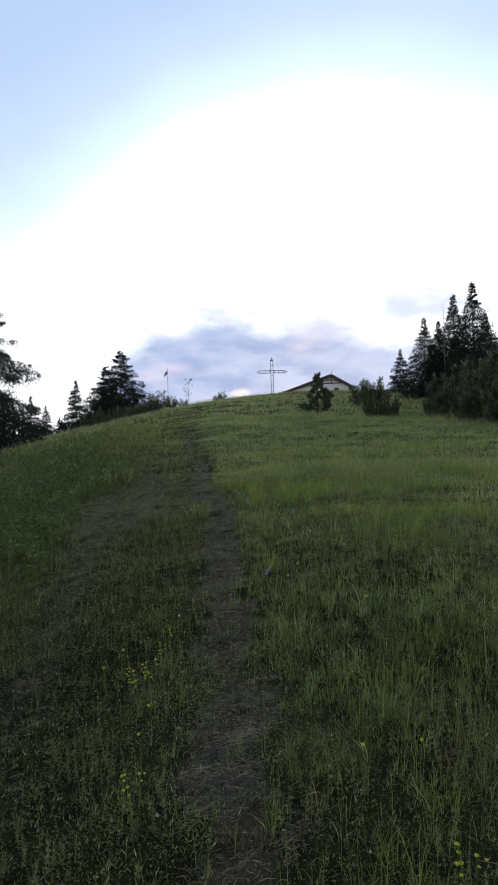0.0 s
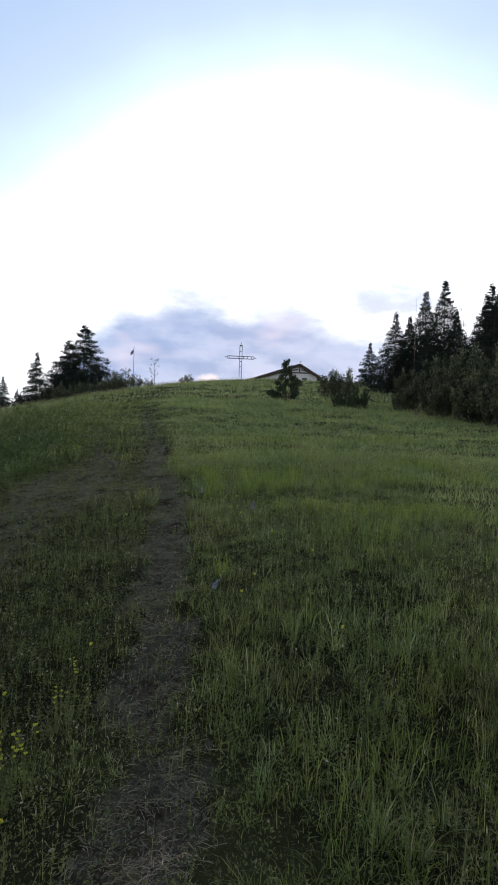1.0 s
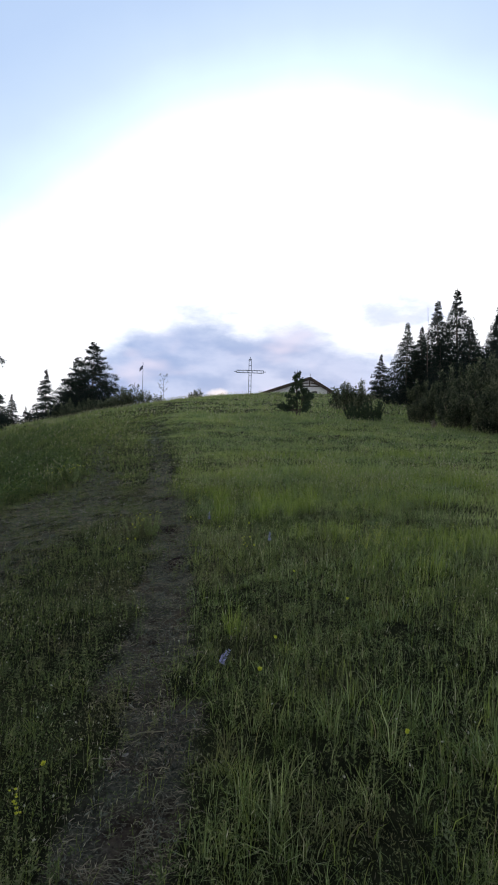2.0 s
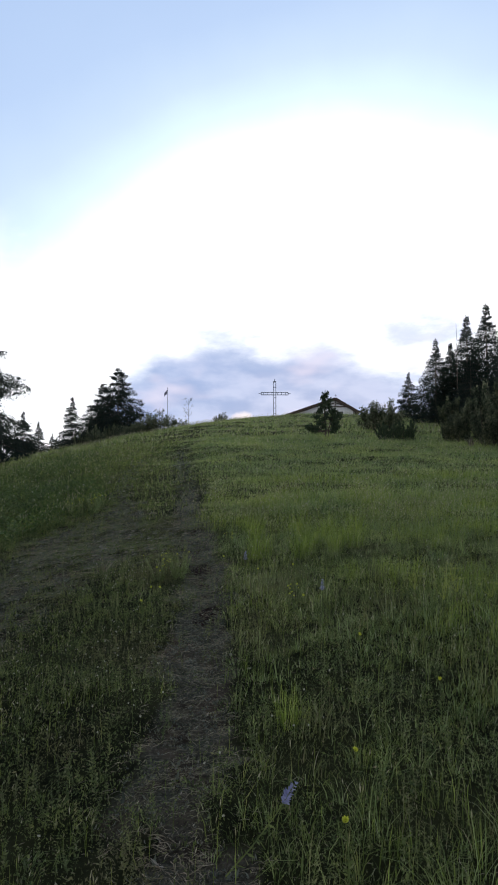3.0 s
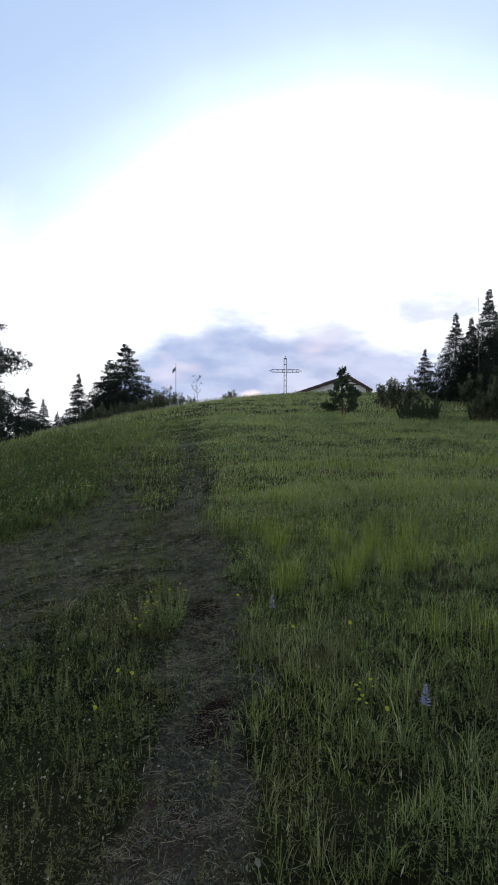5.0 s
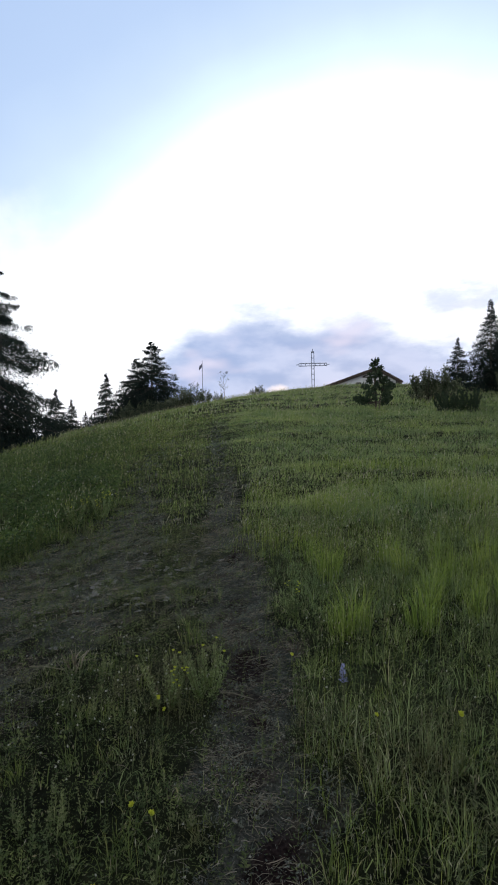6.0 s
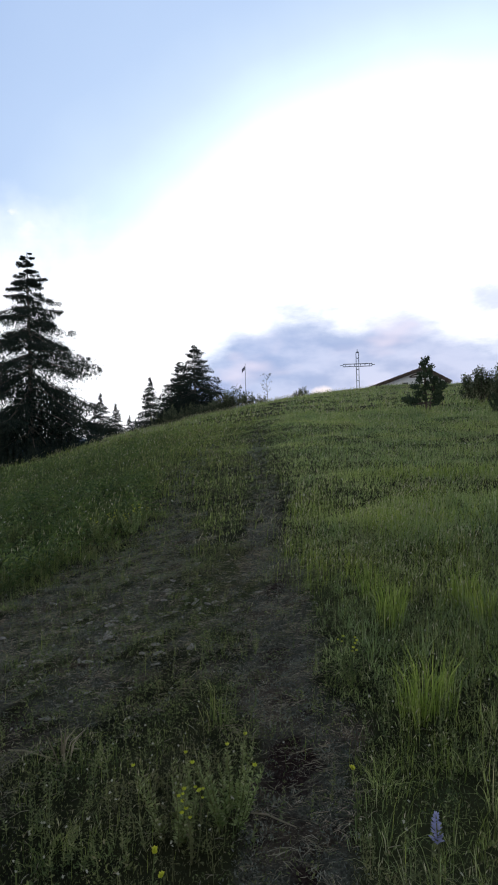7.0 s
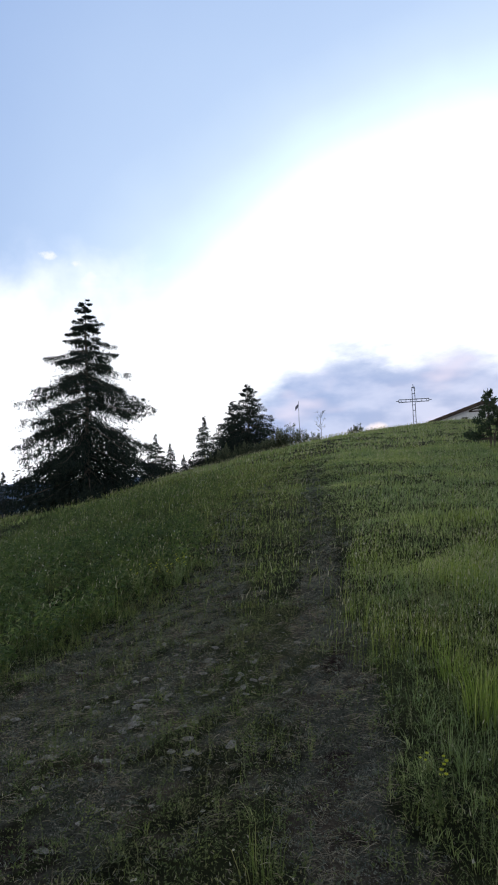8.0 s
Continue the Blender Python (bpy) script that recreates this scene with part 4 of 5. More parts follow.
def make_house():
    """The chalet behind the brow: white gable with dark beams under a wide asymmetric roof."""
    x, y = 14.0, 118.0
    z0 = float(ground_z(x, y)) - 0.25
    t = thing("chalet", pose(x, y, z0, 0, 0, -4), "white chalet with dark beams under a wide brown roof", "house")
    ridge, deep = 14.95 - z0, 9.0
    left, right = -9.6, 3.8
    sl, sr = 0.335, 0.60
    lz, rz = ridge - 0.35 + left * sl, ridge - 0.35 - right * sr
    body = Geo()
    prof = [(left, 0), (right, 0), (right, rz), (0, ridge - 0.35), (left, lz)]
    f = [(px, 0, pz) for px, pz in prof]
    b = [(px, deep, pz) for px, pz in prof]
    body.add(f + b, [(0, 1, 2, 3), (5, 8, 7, 6), (0, 5, 6, 1), (1, 6, 7, 2), (2, 7, 8, 3), (3, 8, 9, 4), (4, 9, 5, 0)])
    body.add(f + b, [(0, 3, 4), (5, 9, 8)])
    wall = part("wall", body, PLASTER, t, "white plaster gable wall")
    for sign, reach, slope in ((-1, 11.2, sl), (1, 4.7, sr)):
        slab = Geo()
        th, over = 0.24, 0.5
        ex, ez = sign * reach, ridge - reach * slope
        v = [(0, -over, ridge), (ex, -over, ez), (ex, deep + over, ez), (0, deep + over, ridge)]
        v = [(px, py, pz - th) for px, py, pz in v] + v
        slab.add(v, BOX_F if sign > 0 else BOX_F[:, ::-1])
        roof = part("roof", slab, SHINGLE, t, "brown shingle roof")
        for k in range(9):
            q = (k + 0.5) / 9
            px, pz = sign * reach * q, ridge - reach * q * slope
            course = bar(Geo(), (px, -over - 0.02, pz + 0.02), (px, deep + over + 0.02, pz + 0.02), 0.5, 0.05, (-sign * slope, 0, 1))
            part("shingle_course", course, SHINGLE, roof)
        part("barge_board", bar(Geo(), (0, -over - 0.05, ridge - 0.22), (ex, -over - 0.05, ez - 0.22), 0.10, 0.62, (0, 0, 1)), TIMBER, t, "dark timber barge board")
    part("tie_beam", bar(Geo(), (-2.6, -0.08, ridge - 1.75), (2.1, -0.08, ridge - 1.75), 0.14, 0.22), TIMBER, t)
    # curved braces under the gable
    for sign, reach, fall in ((-1, 2.6, 0.55), (1, 2.1, 0.6)):
        s = np.linspace(0, 1, 6)
        px = sign * (0.25 + (reach - 0.25) * s)
        pz = ridge - 1.12 - fall * s**2
        for k in range(5):
            part("brace", bar(Geo(), (px[k], -0.09, pz[k]), (px[k + 1], -0.09, pz[k + 1]), 0.12, 0.2), TIMBER, t)
    part("king_post", bar(Geo(), (0, -0.08, ridge - 1.75), (0, -0.08, ridge - 0.45), 0.2, 0.16), TIMBER, t)
    for px in (left + 0.15, right - 0.15):
        top = ridge - 0.4 - abs(px) * (sl if px < 0 else sr)
        part("corner_post", bar(Geo(), (px, -0.06, 0.0), (px, -0.06, top), 0.22, 0.18), TIMBER, t)
    for px in (-3.4, 1.05):
        win = Geo()
        bar(win, (px - 0.45, -0.05, 1.35), (px + 0.45, -0.05, 1.35), 0.08, 0.08)
        for sx in (-0.45, 0.45):
            bar(win, (px + sx, -0.05, 1.35), (px + sx, -0.05, 2.35), 0.08, 0.08)
        bar(win, (px - 0.45, -0.05, 2.35), (px + 0.45, -0.05, 2.35), 0.08, 0.08)
        window = part("window", win, TIMBER, t)
        part("pane", bar(Geo(), (px, -0.02, 1.4), (px, -0.02, 2.3), 0.85, 0.03, (0, 1, 0)), DARK_PANE, window)
    mast = Geo()
    bar(mast, (0.12, 0.2, ridge - 0.1), (0.12, 0.2, ridge + 0.75), 0.07)
    bar(mast, (-0.1, 0.2, ridge + 0.5), (0.34, 0.2, ridge + 0.5), 0.05)
    part("finial", mast, STEEL, t)


make_house()

# ---- meadow ----


def scatter(rng, n, x0, x1, y0, y1, keep):
    """n points in a rectangle, thinned by the chance that keep(x, y) gives."""
    x, y = rng.uniform(x0, x1, n), rng.uniform(y0, y1, n)
    ok = rng.rand(n) < keep(x, y)
    return x[ok], y[ok]


def in_sight(x, y, edge):
    """A strip that widens up the slope, wide enough for every place along the path."""
    return (np.abs(x + 0.06 * y) < edge + 0.62 * np.maximum(y + 1.0, 0)).astype(float)


def lane_at(x, y):
    """1 on the low herb strip between footpath and wheel track and along it."""
    a, b = glide(y, TRACK_Y, TRACK_X) - 0.3, glide(y, PATH_Y, PATH_X) + 0.1
    return 1 / (1 + np.exp(-(x - a) / 0.12)) / (1 + np.exp((x - b) / 0.12)) * (1 - np.clip((y - 15) / 4, 0, 1) * 0.9)


LUSH = [(1.95, 7.9, 0.6, 0.35), (2.9, 9.2, 1.3, 0.8), (1.4, 9.6, 0.7, 0.4), (0.95, 11.6, 0.45, 0.5), (1.35, 12.3, 0.5, 0.4), (0.55, 12.5, 0.3, 0.3), (2.4, 11.8, 0.7, 0.5), (3.6, 12.6, 0.9, 0.6),
        (0.6, 15.8, 1.4, 0.5), (2.8, 16.6, 1.6, 0.7), (5.2, 15.0, 1.6, 0.9), (1.6, 19.6, 2.2, 0.6), (5.6, 20.6, 2.0, 0.8), (4.0, 6.6, 0.9, 0.8), (0.15, 6.35, 0.14, 0.12)]


MILD = [(1.0, 3.4, 0.8, 1.3), (2.1, 5.0, 1.2, 1.2), (0.8, 5.4, 0.5, 0.6), (1.7, 7.0, 0.6, 0.6)]


def lush_at(x, y):
    """Where the taller, brighter grass grows, in stands beside the path."""
    g = 0 * x
    for cx, cy, rx, ry in LUSH:
        g = np.maximum(g, np.exp(-(((x - cx) / rx) ** 2) - ((y - cy) / ry) ** 2))
    for cx, cy, rx, ry in MILD:
        g = np.maximum(g, 0.36 * np.exp(-(((x - cx) / rx) ** 2) - ((y - cy) / ry) ** 2))
    return np.clip(g * (1.05 + 0.5 * wave(x, y, 0.5, 44)) * np.clip((x - glide(y, PATH_Y, PATH_X) - 0.3) / 0.3, 0, 1), 0, 1)


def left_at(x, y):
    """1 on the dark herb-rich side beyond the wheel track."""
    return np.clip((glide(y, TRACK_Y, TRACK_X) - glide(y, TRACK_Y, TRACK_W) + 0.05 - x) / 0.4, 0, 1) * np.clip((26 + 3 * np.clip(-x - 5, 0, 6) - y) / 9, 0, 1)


def sward(x, y):
    """How tall the sward stands, as a share of its full height."""
    h = 0.72 + 0.14 * wave(x, y, 4.7, 41) + 0.16 * wave(x, y, 0.9, 42) + 0.16 * wave(x, y, 1.7, 40) * np.clip((y - 9) / 6, 0, 1) + 0.25 * lush_at(x, y)
    h = h * (1 - 0.50 * lane_at(x, y)) * (1 + 0.35 * left_at(x, y))
    off = (x - glide(y, PATH_Y, PATH_X)) / (0.35 + 0.03 * np.clip(y, 0, 50))
    h = h * (1 - 0.55 * np.exp(-off**2) * np.clip((y - 12) / 3, 0, 1))
    return np.clip(h, 0.2, 1.3) * (1 - 0.78 * wear_at(x, y))


def on_ground(x, y, sink=0.03):
    return np.stack([x, y, ground_z(x, y) - 0.045 * wear_at(x, y) - sink], 1)


NEAR = (-4.6, 3.6, 1.1, 15.0)


def beside_near(x, y):
    return 1.0 - ((x > NEAR[0]) & (x < NEAR[1]) & (y < NEAR[3] - 0.5 * np.abs(np.sin(x * 3))))


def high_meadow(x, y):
    """Share of paler grass up the slope, whose green has the backlight painted in."""
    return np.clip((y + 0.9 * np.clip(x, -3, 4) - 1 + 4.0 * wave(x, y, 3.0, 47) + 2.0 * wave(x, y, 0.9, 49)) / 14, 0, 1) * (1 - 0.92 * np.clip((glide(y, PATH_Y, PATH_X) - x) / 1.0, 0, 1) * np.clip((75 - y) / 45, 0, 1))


def spears(geo, base, tall, wide, lean, bend, rng):
    """Simple leaning blades for the meadow farther off."""
    a = rng.uniform(0, 6.283, len(base))
    along = np.stack([np.cos(lean) * bend, np.sin(lean) * bend, 1 - 0.35 * bend], 1) * tall[:, None]
    flakes(geo, base, along, np.stack([np.cos(a), np.sin(a), 0 * a], 1) * (wide * 0.6)[:, None], rng)


def clumped(x, y):
    """Uneven growth at the scale of single clumps."""
    return np.clip(0.62 + 0.55 * wave(x, y, 0.38, 55) + 0.35 * wave(x, y, 0.9, 56), 0.08, 1)


def make_grass():
    rng = np.random.RandomState(71)
    low, high, dark = Geo(), Geo(), Geo()

    def sow(n, x0, x1, y0, y1, keep, tall, wide, tuft):
        """Blades in small tussocks of uneven height."""
        cx, cy = scatter(rng, n // 10, x0, x1, y0, y1, keep)
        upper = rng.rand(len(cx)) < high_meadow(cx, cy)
        left_side = ~upper & (rng.rand(len(cx)) < 0.88 * left_at(cx, cy))
        for geo, pick in ((low, ~upper & ~left_side), (high, upper), (dark, left_side)):
            px, py = cx[pick], cy[pick]
            m = len(px)
            if not m:
                continue
            k = rng.randint(0, m, m * 10)
            x, y = px[k] + rng.normal(0, tuft, len(k)), py[k] + rng.normal(0, tuft, len(k))
            h = tall * sward(x, y) * rng.uniform(0.35, 1.15, len(x)) * np.exp(rng.normal(0, 0.20, m))[k]
            w = (wide if wide > 0 else -wide * (y - 4)) * rng.uniform(0.5, 1.4, len(x))
            lean = (rng.normal(0.6, 1.6, m))[k] + rng.normal(0, 1.2, len(x))
            bend = np.abs(rng.normal(0.55, 0.38, len(x))).clip(0, 1.25)
            if wide > 0 and wide < 0.006:
                blades(geo, on_ground(x, y), h, w, lean, bend, rng)
            else:
                spears(geo, on_ground(x, y), h, w, lean, bend * 0.8, rng)

    def tussocks(n, keep, tall, wide, k):
        """Arching tussocks for the ground that the path runs through."""
        cx, cy = scatter(rng, n, *NEAR, keep)
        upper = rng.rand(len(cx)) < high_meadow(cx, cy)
        left_side = ~upper & (rng.rand(len(cx)) < 0.88 * left_at(cx, cy))
        for geo, pick in ((low, ~upper & ~left_side), (high, upper), (dark, left_side)):
            m = int(pick.sum())
            own = np.repeat(np.exp(rng.normal(0, 0.30, m)), k)
            fan, lie = rng.uniform(0, 6.283, m * k), np.repeat(rng.uniform(0, 6.283, m), k)
            r = np.abs(rng.normal(0, 0.028, m * k))
            x, y = np.repeat(cx[pick], k) + np.cos(fan) * r, np.repeat(cy[pick], k) + np.sin(fan) * r
            lean = np.arctan2(np.sin(fan) + 0.6 * np.sin(lie), np.cos(fan) + 0.6 * np.cos(lie))
            h = tall * sward(x, y) * own * rng.uniform(0.45, 1.15, m * k)
            arcs(geo, on_ground(x, y), h, wide * rng.uniform(0.55, 1.35, m * k), lean, np.abs(rng.normal(0.55, 0.32, m * k)).clip(0, 1.15), rng)

    thin = lambda a, b: (1 - 0.78 * wear_at(a, b)) * (1 - 0.15 * left_at(a, b))
    tussocks(20000, lambda a, b: in_sight(a, b, 1.0) * thin(a, b) * (1 - 0.35 * lane_at(a, b)) * clumped(a, b), 0.22, 0.0036, 12)
    sow(90000, *NEAR, lambda a, b: in_sight(a, b, 1.0) * thin(a, b) * (1 - 0.5 * lane_at(a, b)), 0.15, 0.0042, 0.06)
    sow(200000, -15.0, 14.0, 4.0, 17.5, lambda a, b: in_sight(a, b, 3.0) * beside_near(a, b) * thin(a, b), 0.27, 0.0068, 0.2)
    sow(470000, -18.0, 18.0, 14.0, 44.0, lambda a, b: in_sight(a, b, 5.0) * beside_near(a, b) * thin(a, b) * (20 / (b + 4)) ** 1.2, 0.26, -0.00052, 0.5)
    sow(150000, -14.0, 15.0, 13.0, 42.0, lambda a, b: in_sight(a, b, 4.0) * beside_near(a, b) * thin(a, b) * (20 / (b + 4)) ** 1.1, 0.14, -0.0011, 0.6)
    sow(130000, -46.0, 44.0, 34.0, 114.0, lambda a, b: in_sight(a, b, 8.0), 0.42, 0.045, 0.3)
    sow(60000, -24.0, 22.0, -14.0, 16.0, lambda a, b: 1 - np.maximum(in_sight(a, b, 1.6) * (b > 0.8), wear_at(a, b)), 0.30, 0.022, 0.2)
    tagged(new("grass", low.mesh("grass", GRASS)), "unmown meadow grass, green with drier blades", "grass", kind="stuff")
    tagged(new("dark_grass", dark.mesh("dark_grass", DOCK)), "darker green grass on the left side of the meadow", "grass", kind="stuff")
    tagged(new("lit_grass", high.mesh("lit_grass", LIT_GRASS)), "flowering grass on the upper meadow, backlight painted into its paler green", "grass", kind="stuff")


make_grass()


def make_tall_grass():
    rng = np.random.RandomState(72)
    geo = Geo()
    for n, x0, x1, y0, y1, tall, wide in ((56000, -0.5, 4.8, 1.6, 14.0, 0.36, 0.0042), (22000, -1.0, 8.0, 14.0, 23.0, 0.38, 0.010)):
        x, y = scatter(rng, n, x0, x1, y0, y1, lambda a, b: np.clip(lush_at(a, b) * 1.2 - 0.15, 0, 1) * (1 - wear_at(a, b)))
        h = tall * rng.uniform(0.45, 1.15, len(x)) * (0.35 + 0.65 * lush_at(x, y))
        blades(geo, on_ground(x, y), h, wide * rng.uniform(0.6, 1.3, len(x)), rng.normal(0.3, 1.5, len(x)), np.abs(rng.normal(0.3, 0.2, len(x))), rng)
    tagged(new("tall_grass", geo.mesh("tall_grass", TALL)), "stands of taller bright green grass beside the path", "grass", kind="stuff")


make_tall_grass()


def make_herbs():
    """Low meadow herbs: small mounds of leaves near the path, looser leafy stems farther off."""
    rng = np.random.RandomState(73)
    geo, stalks = Geo(), Geo()
    up = np.array([0, 0, 1.0])
    # leafy mounds
    x, y = scatter(rng, 25000, *NEAR, lambda a, b: in_sight(a, b, 1.0) * (0.62 + 0.38 * lane_at(a, b)) * (1 - 0.88 * wear_at(a, b)) * clumped(b, a))
    n, k = len(x), 32
    wide = rng.uniform(0.045, 0.12, n)
    tall = rng.uniform(0.06, 0.19, n) * (1 - 0.70 * wear_at(x, y))
    leaf = rng.uniform(0.010, 0.022, n)
    a, q = rng.uniform(0, 6.283, (n, k)), np.sqrt(rng.uniform(0, 1, (n, k)))
    on = on_ground(x, y, 0.0)[:, None] + np.stack([np.cos(a) * q * wide[:, None], np.sin(a) * q * wide[:, None], tall[:, None] * (1 - 0.75 * q**2) * rng.uniform(0.35, 1.05, (n, k))], -1)
    way = unit(np.stack([np.cos(a) * (0.3 + q), np.sin(a) * (0.3 + q), rng.uniform(0.0, 1.1, (n, k))], -1) + rng.normal(0, 0.35, (n, k, 3)))
    sz = leaf[:, None] * rng.uniform(0.6, 1.3, (n, k))
    flat = unit(np.cross(way, rng.normal(0, 0.45, (n, k, 3)) + up))
    flakes(geo, on.reshape(-1, 3), (way * sz[..., None]).reshape(-1, 3), (flat * (sz * rng.uniform(0.11, 0.24, n)[:, None])[..., None]).reshape(-1, 3), rng)
    # fine ground cover between the mounds
    x, y = scatter(rng, 330000, *NEAR, lambda a, b: in_sight(a, b, 1.0) * (1 - 0.8 * wear_at(a, b)) * (0.45 + 0.35 * lane_at(a, b)))
    n = len(x)
    on = on_ground(x, y, 0.0) + np.stack([0 * x, 0 * x, rng.uniform(0.0, 0.055, n)], 1)
    way = unit(rng.normal(0, 1, (n, 3)) + np.array([0, 0, 0.5])) * rng.uniform(0.010, 0.024, n)[:, None]
    flakes(geo, on, way, unit(np.cross(way, rng.normal(0, 0.5, (n, 3)) + up)) * rng.uniform(0.0012, 0.003, n)[:, None], rng)
    # looser herbs beyond
    x, y = scatter(rng, 22000, -15.0, 14.0, 4.0, 24.0, lambda a, b: in_sight(a, b, 3.0) * beside_near(a, b) * (0.35 + 0.65 * (a < -2)) * clumped(a, b))
    n, k = len(x), 8
    h = 0.28 * np.exp(rng.normal(0, 0.35, n)) * (1 - 0.72 * wear_at(x, y))
    t, b = rng.uniform(0.1, 1.0, (n, k)), rng.uniform(0, 6.283, (n, k))
    on = on_ground(x, y, 0.0)[:, None] + np.stack([rng.normal(0, 0.03, (n, k)), rng.normal(0, 0.03, (n, k)), t * h[:, None]], -1)
    way = unit(np.stack([np.cos(b), np.sin(b), rng.uniform(-0.1, 1.3, (n, k))], -1))
    sz = 0.040 * rng.uniform(0.5, 1.4, (n, k)) * (1.25 - 0.6 * t)
    flat = unit(np.cross(way, rng.normal(0, 0.6, (n, k, 3)) + up))
    flakes(geo, on.reshape(-1, 3), (way * sz[..., None]).reshape(-1, 3), (flat * (sz * 0.2)[..., None]).reshape(-1, 3), rng)
    # upright stalks with whorls of leaves that stand over the tangle
    x, y = scatter(rng, 16000, *NEAR, lambda a, b: in_sight(a, b, 1.0) * (1 - 0.9 * wear_at(a, b)) * np.clip(0.5 + 0.7 * wave(a, b, 0.8, 48), 0, 1))
    n, whorls, each = len(x), 8, 4
    h = rng.uniform(0.14, 0.35, n) * (1 - 0.32 * lane_at(x, y))
    t = np.repeat((np.arange(whorls) + 1.5) / (whorls + 0.7), each)[None] + rng.normal(0, 0.012, (n, whorls * each))
    k = whorls * each
    lean = rng.normal(0, 0.16, (n, 2)) * h[:, None]
    on = on_ground(x, y, 0.01)[:, None] + t[..., None] * np.concatenate([lean, h[:, None]], 1)[:, None]
    b = rng.uniform(0, 6.283, (n, 1)) + np.tile(np.arange(each) * 6.283 / each, whorls)[None] + np.repeat(np.arange(whorls) * 0.8, each)[None] + rng.normal(0, 0.25, (n, k))
    way = unit(np.stack([np.cos(b), np.sin(b), rng.uniform(0.1, 1.0, (n, k))], -1))
    sz = rng.uniform(0.012, 0.027, n)[:, None] * rng.uniform(0.7, 1.2, (n, k)) * (1.2 - 0.8 * t)
    flat = unit(np.cross(way, rng.normal(0, 0.3, (n, k, 3)) + up))
    flakes(stalks, on.reshape(-1, 3), (way * sz[..., None]).reshape(-1, 3), (flat * (sz * rng.uniform(0.12, 0.26, n)[:, None])[..., None]).reshape(-1, 3), rng)
    blades(stalks, on_ground(x, y), h * 1.05, np.full(n, 0.0034), np.arctan2(lean[:, 1], lean[:, 0]), np.hypot(lean[:, 0], lean[:, 1]) / h, rng)
    tagged(new("leafy_stalks", stalks.mesh("leafy_stalks", STALK)), "upright pale green leafy stalks over the meadow herbs", "plants", kind="stuff")
    tagged(new("herbs", geo.mesh("herbs", HERB)), "low tangled dark green meadow herbs", "plants", kind="stuff")


make_herbs()


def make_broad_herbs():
    """Lush broad-leaved herbs on the left side, stems with drooping leaves."""
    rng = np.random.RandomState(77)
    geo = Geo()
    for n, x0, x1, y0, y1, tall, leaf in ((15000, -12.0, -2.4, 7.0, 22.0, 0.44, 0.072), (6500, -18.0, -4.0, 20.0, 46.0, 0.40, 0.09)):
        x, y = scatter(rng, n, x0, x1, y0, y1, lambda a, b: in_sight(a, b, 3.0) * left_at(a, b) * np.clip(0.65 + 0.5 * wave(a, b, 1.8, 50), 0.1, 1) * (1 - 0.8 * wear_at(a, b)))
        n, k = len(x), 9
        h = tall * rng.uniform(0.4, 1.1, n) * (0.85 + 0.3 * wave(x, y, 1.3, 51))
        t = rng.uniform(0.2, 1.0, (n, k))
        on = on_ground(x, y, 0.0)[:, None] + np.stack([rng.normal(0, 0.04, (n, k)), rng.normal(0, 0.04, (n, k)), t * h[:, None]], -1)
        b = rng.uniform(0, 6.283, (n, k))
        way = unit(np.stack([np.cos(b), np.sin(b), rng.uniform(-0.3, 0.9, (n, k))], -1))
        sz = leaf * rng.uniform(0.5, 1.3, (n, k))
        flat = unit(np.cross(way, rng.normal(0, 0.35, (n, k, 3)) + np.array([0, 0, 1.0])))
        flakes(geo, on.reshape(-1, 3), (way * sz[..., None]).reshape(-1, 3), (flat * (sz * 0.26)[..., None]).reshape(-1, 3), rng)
    tagged(new("broad_herbs", geo.mesh("broad_herbs", BANK)), "dark green broad-leaved herbs on the left side of the meadow", "plants", kind="stuff")


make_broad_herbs()


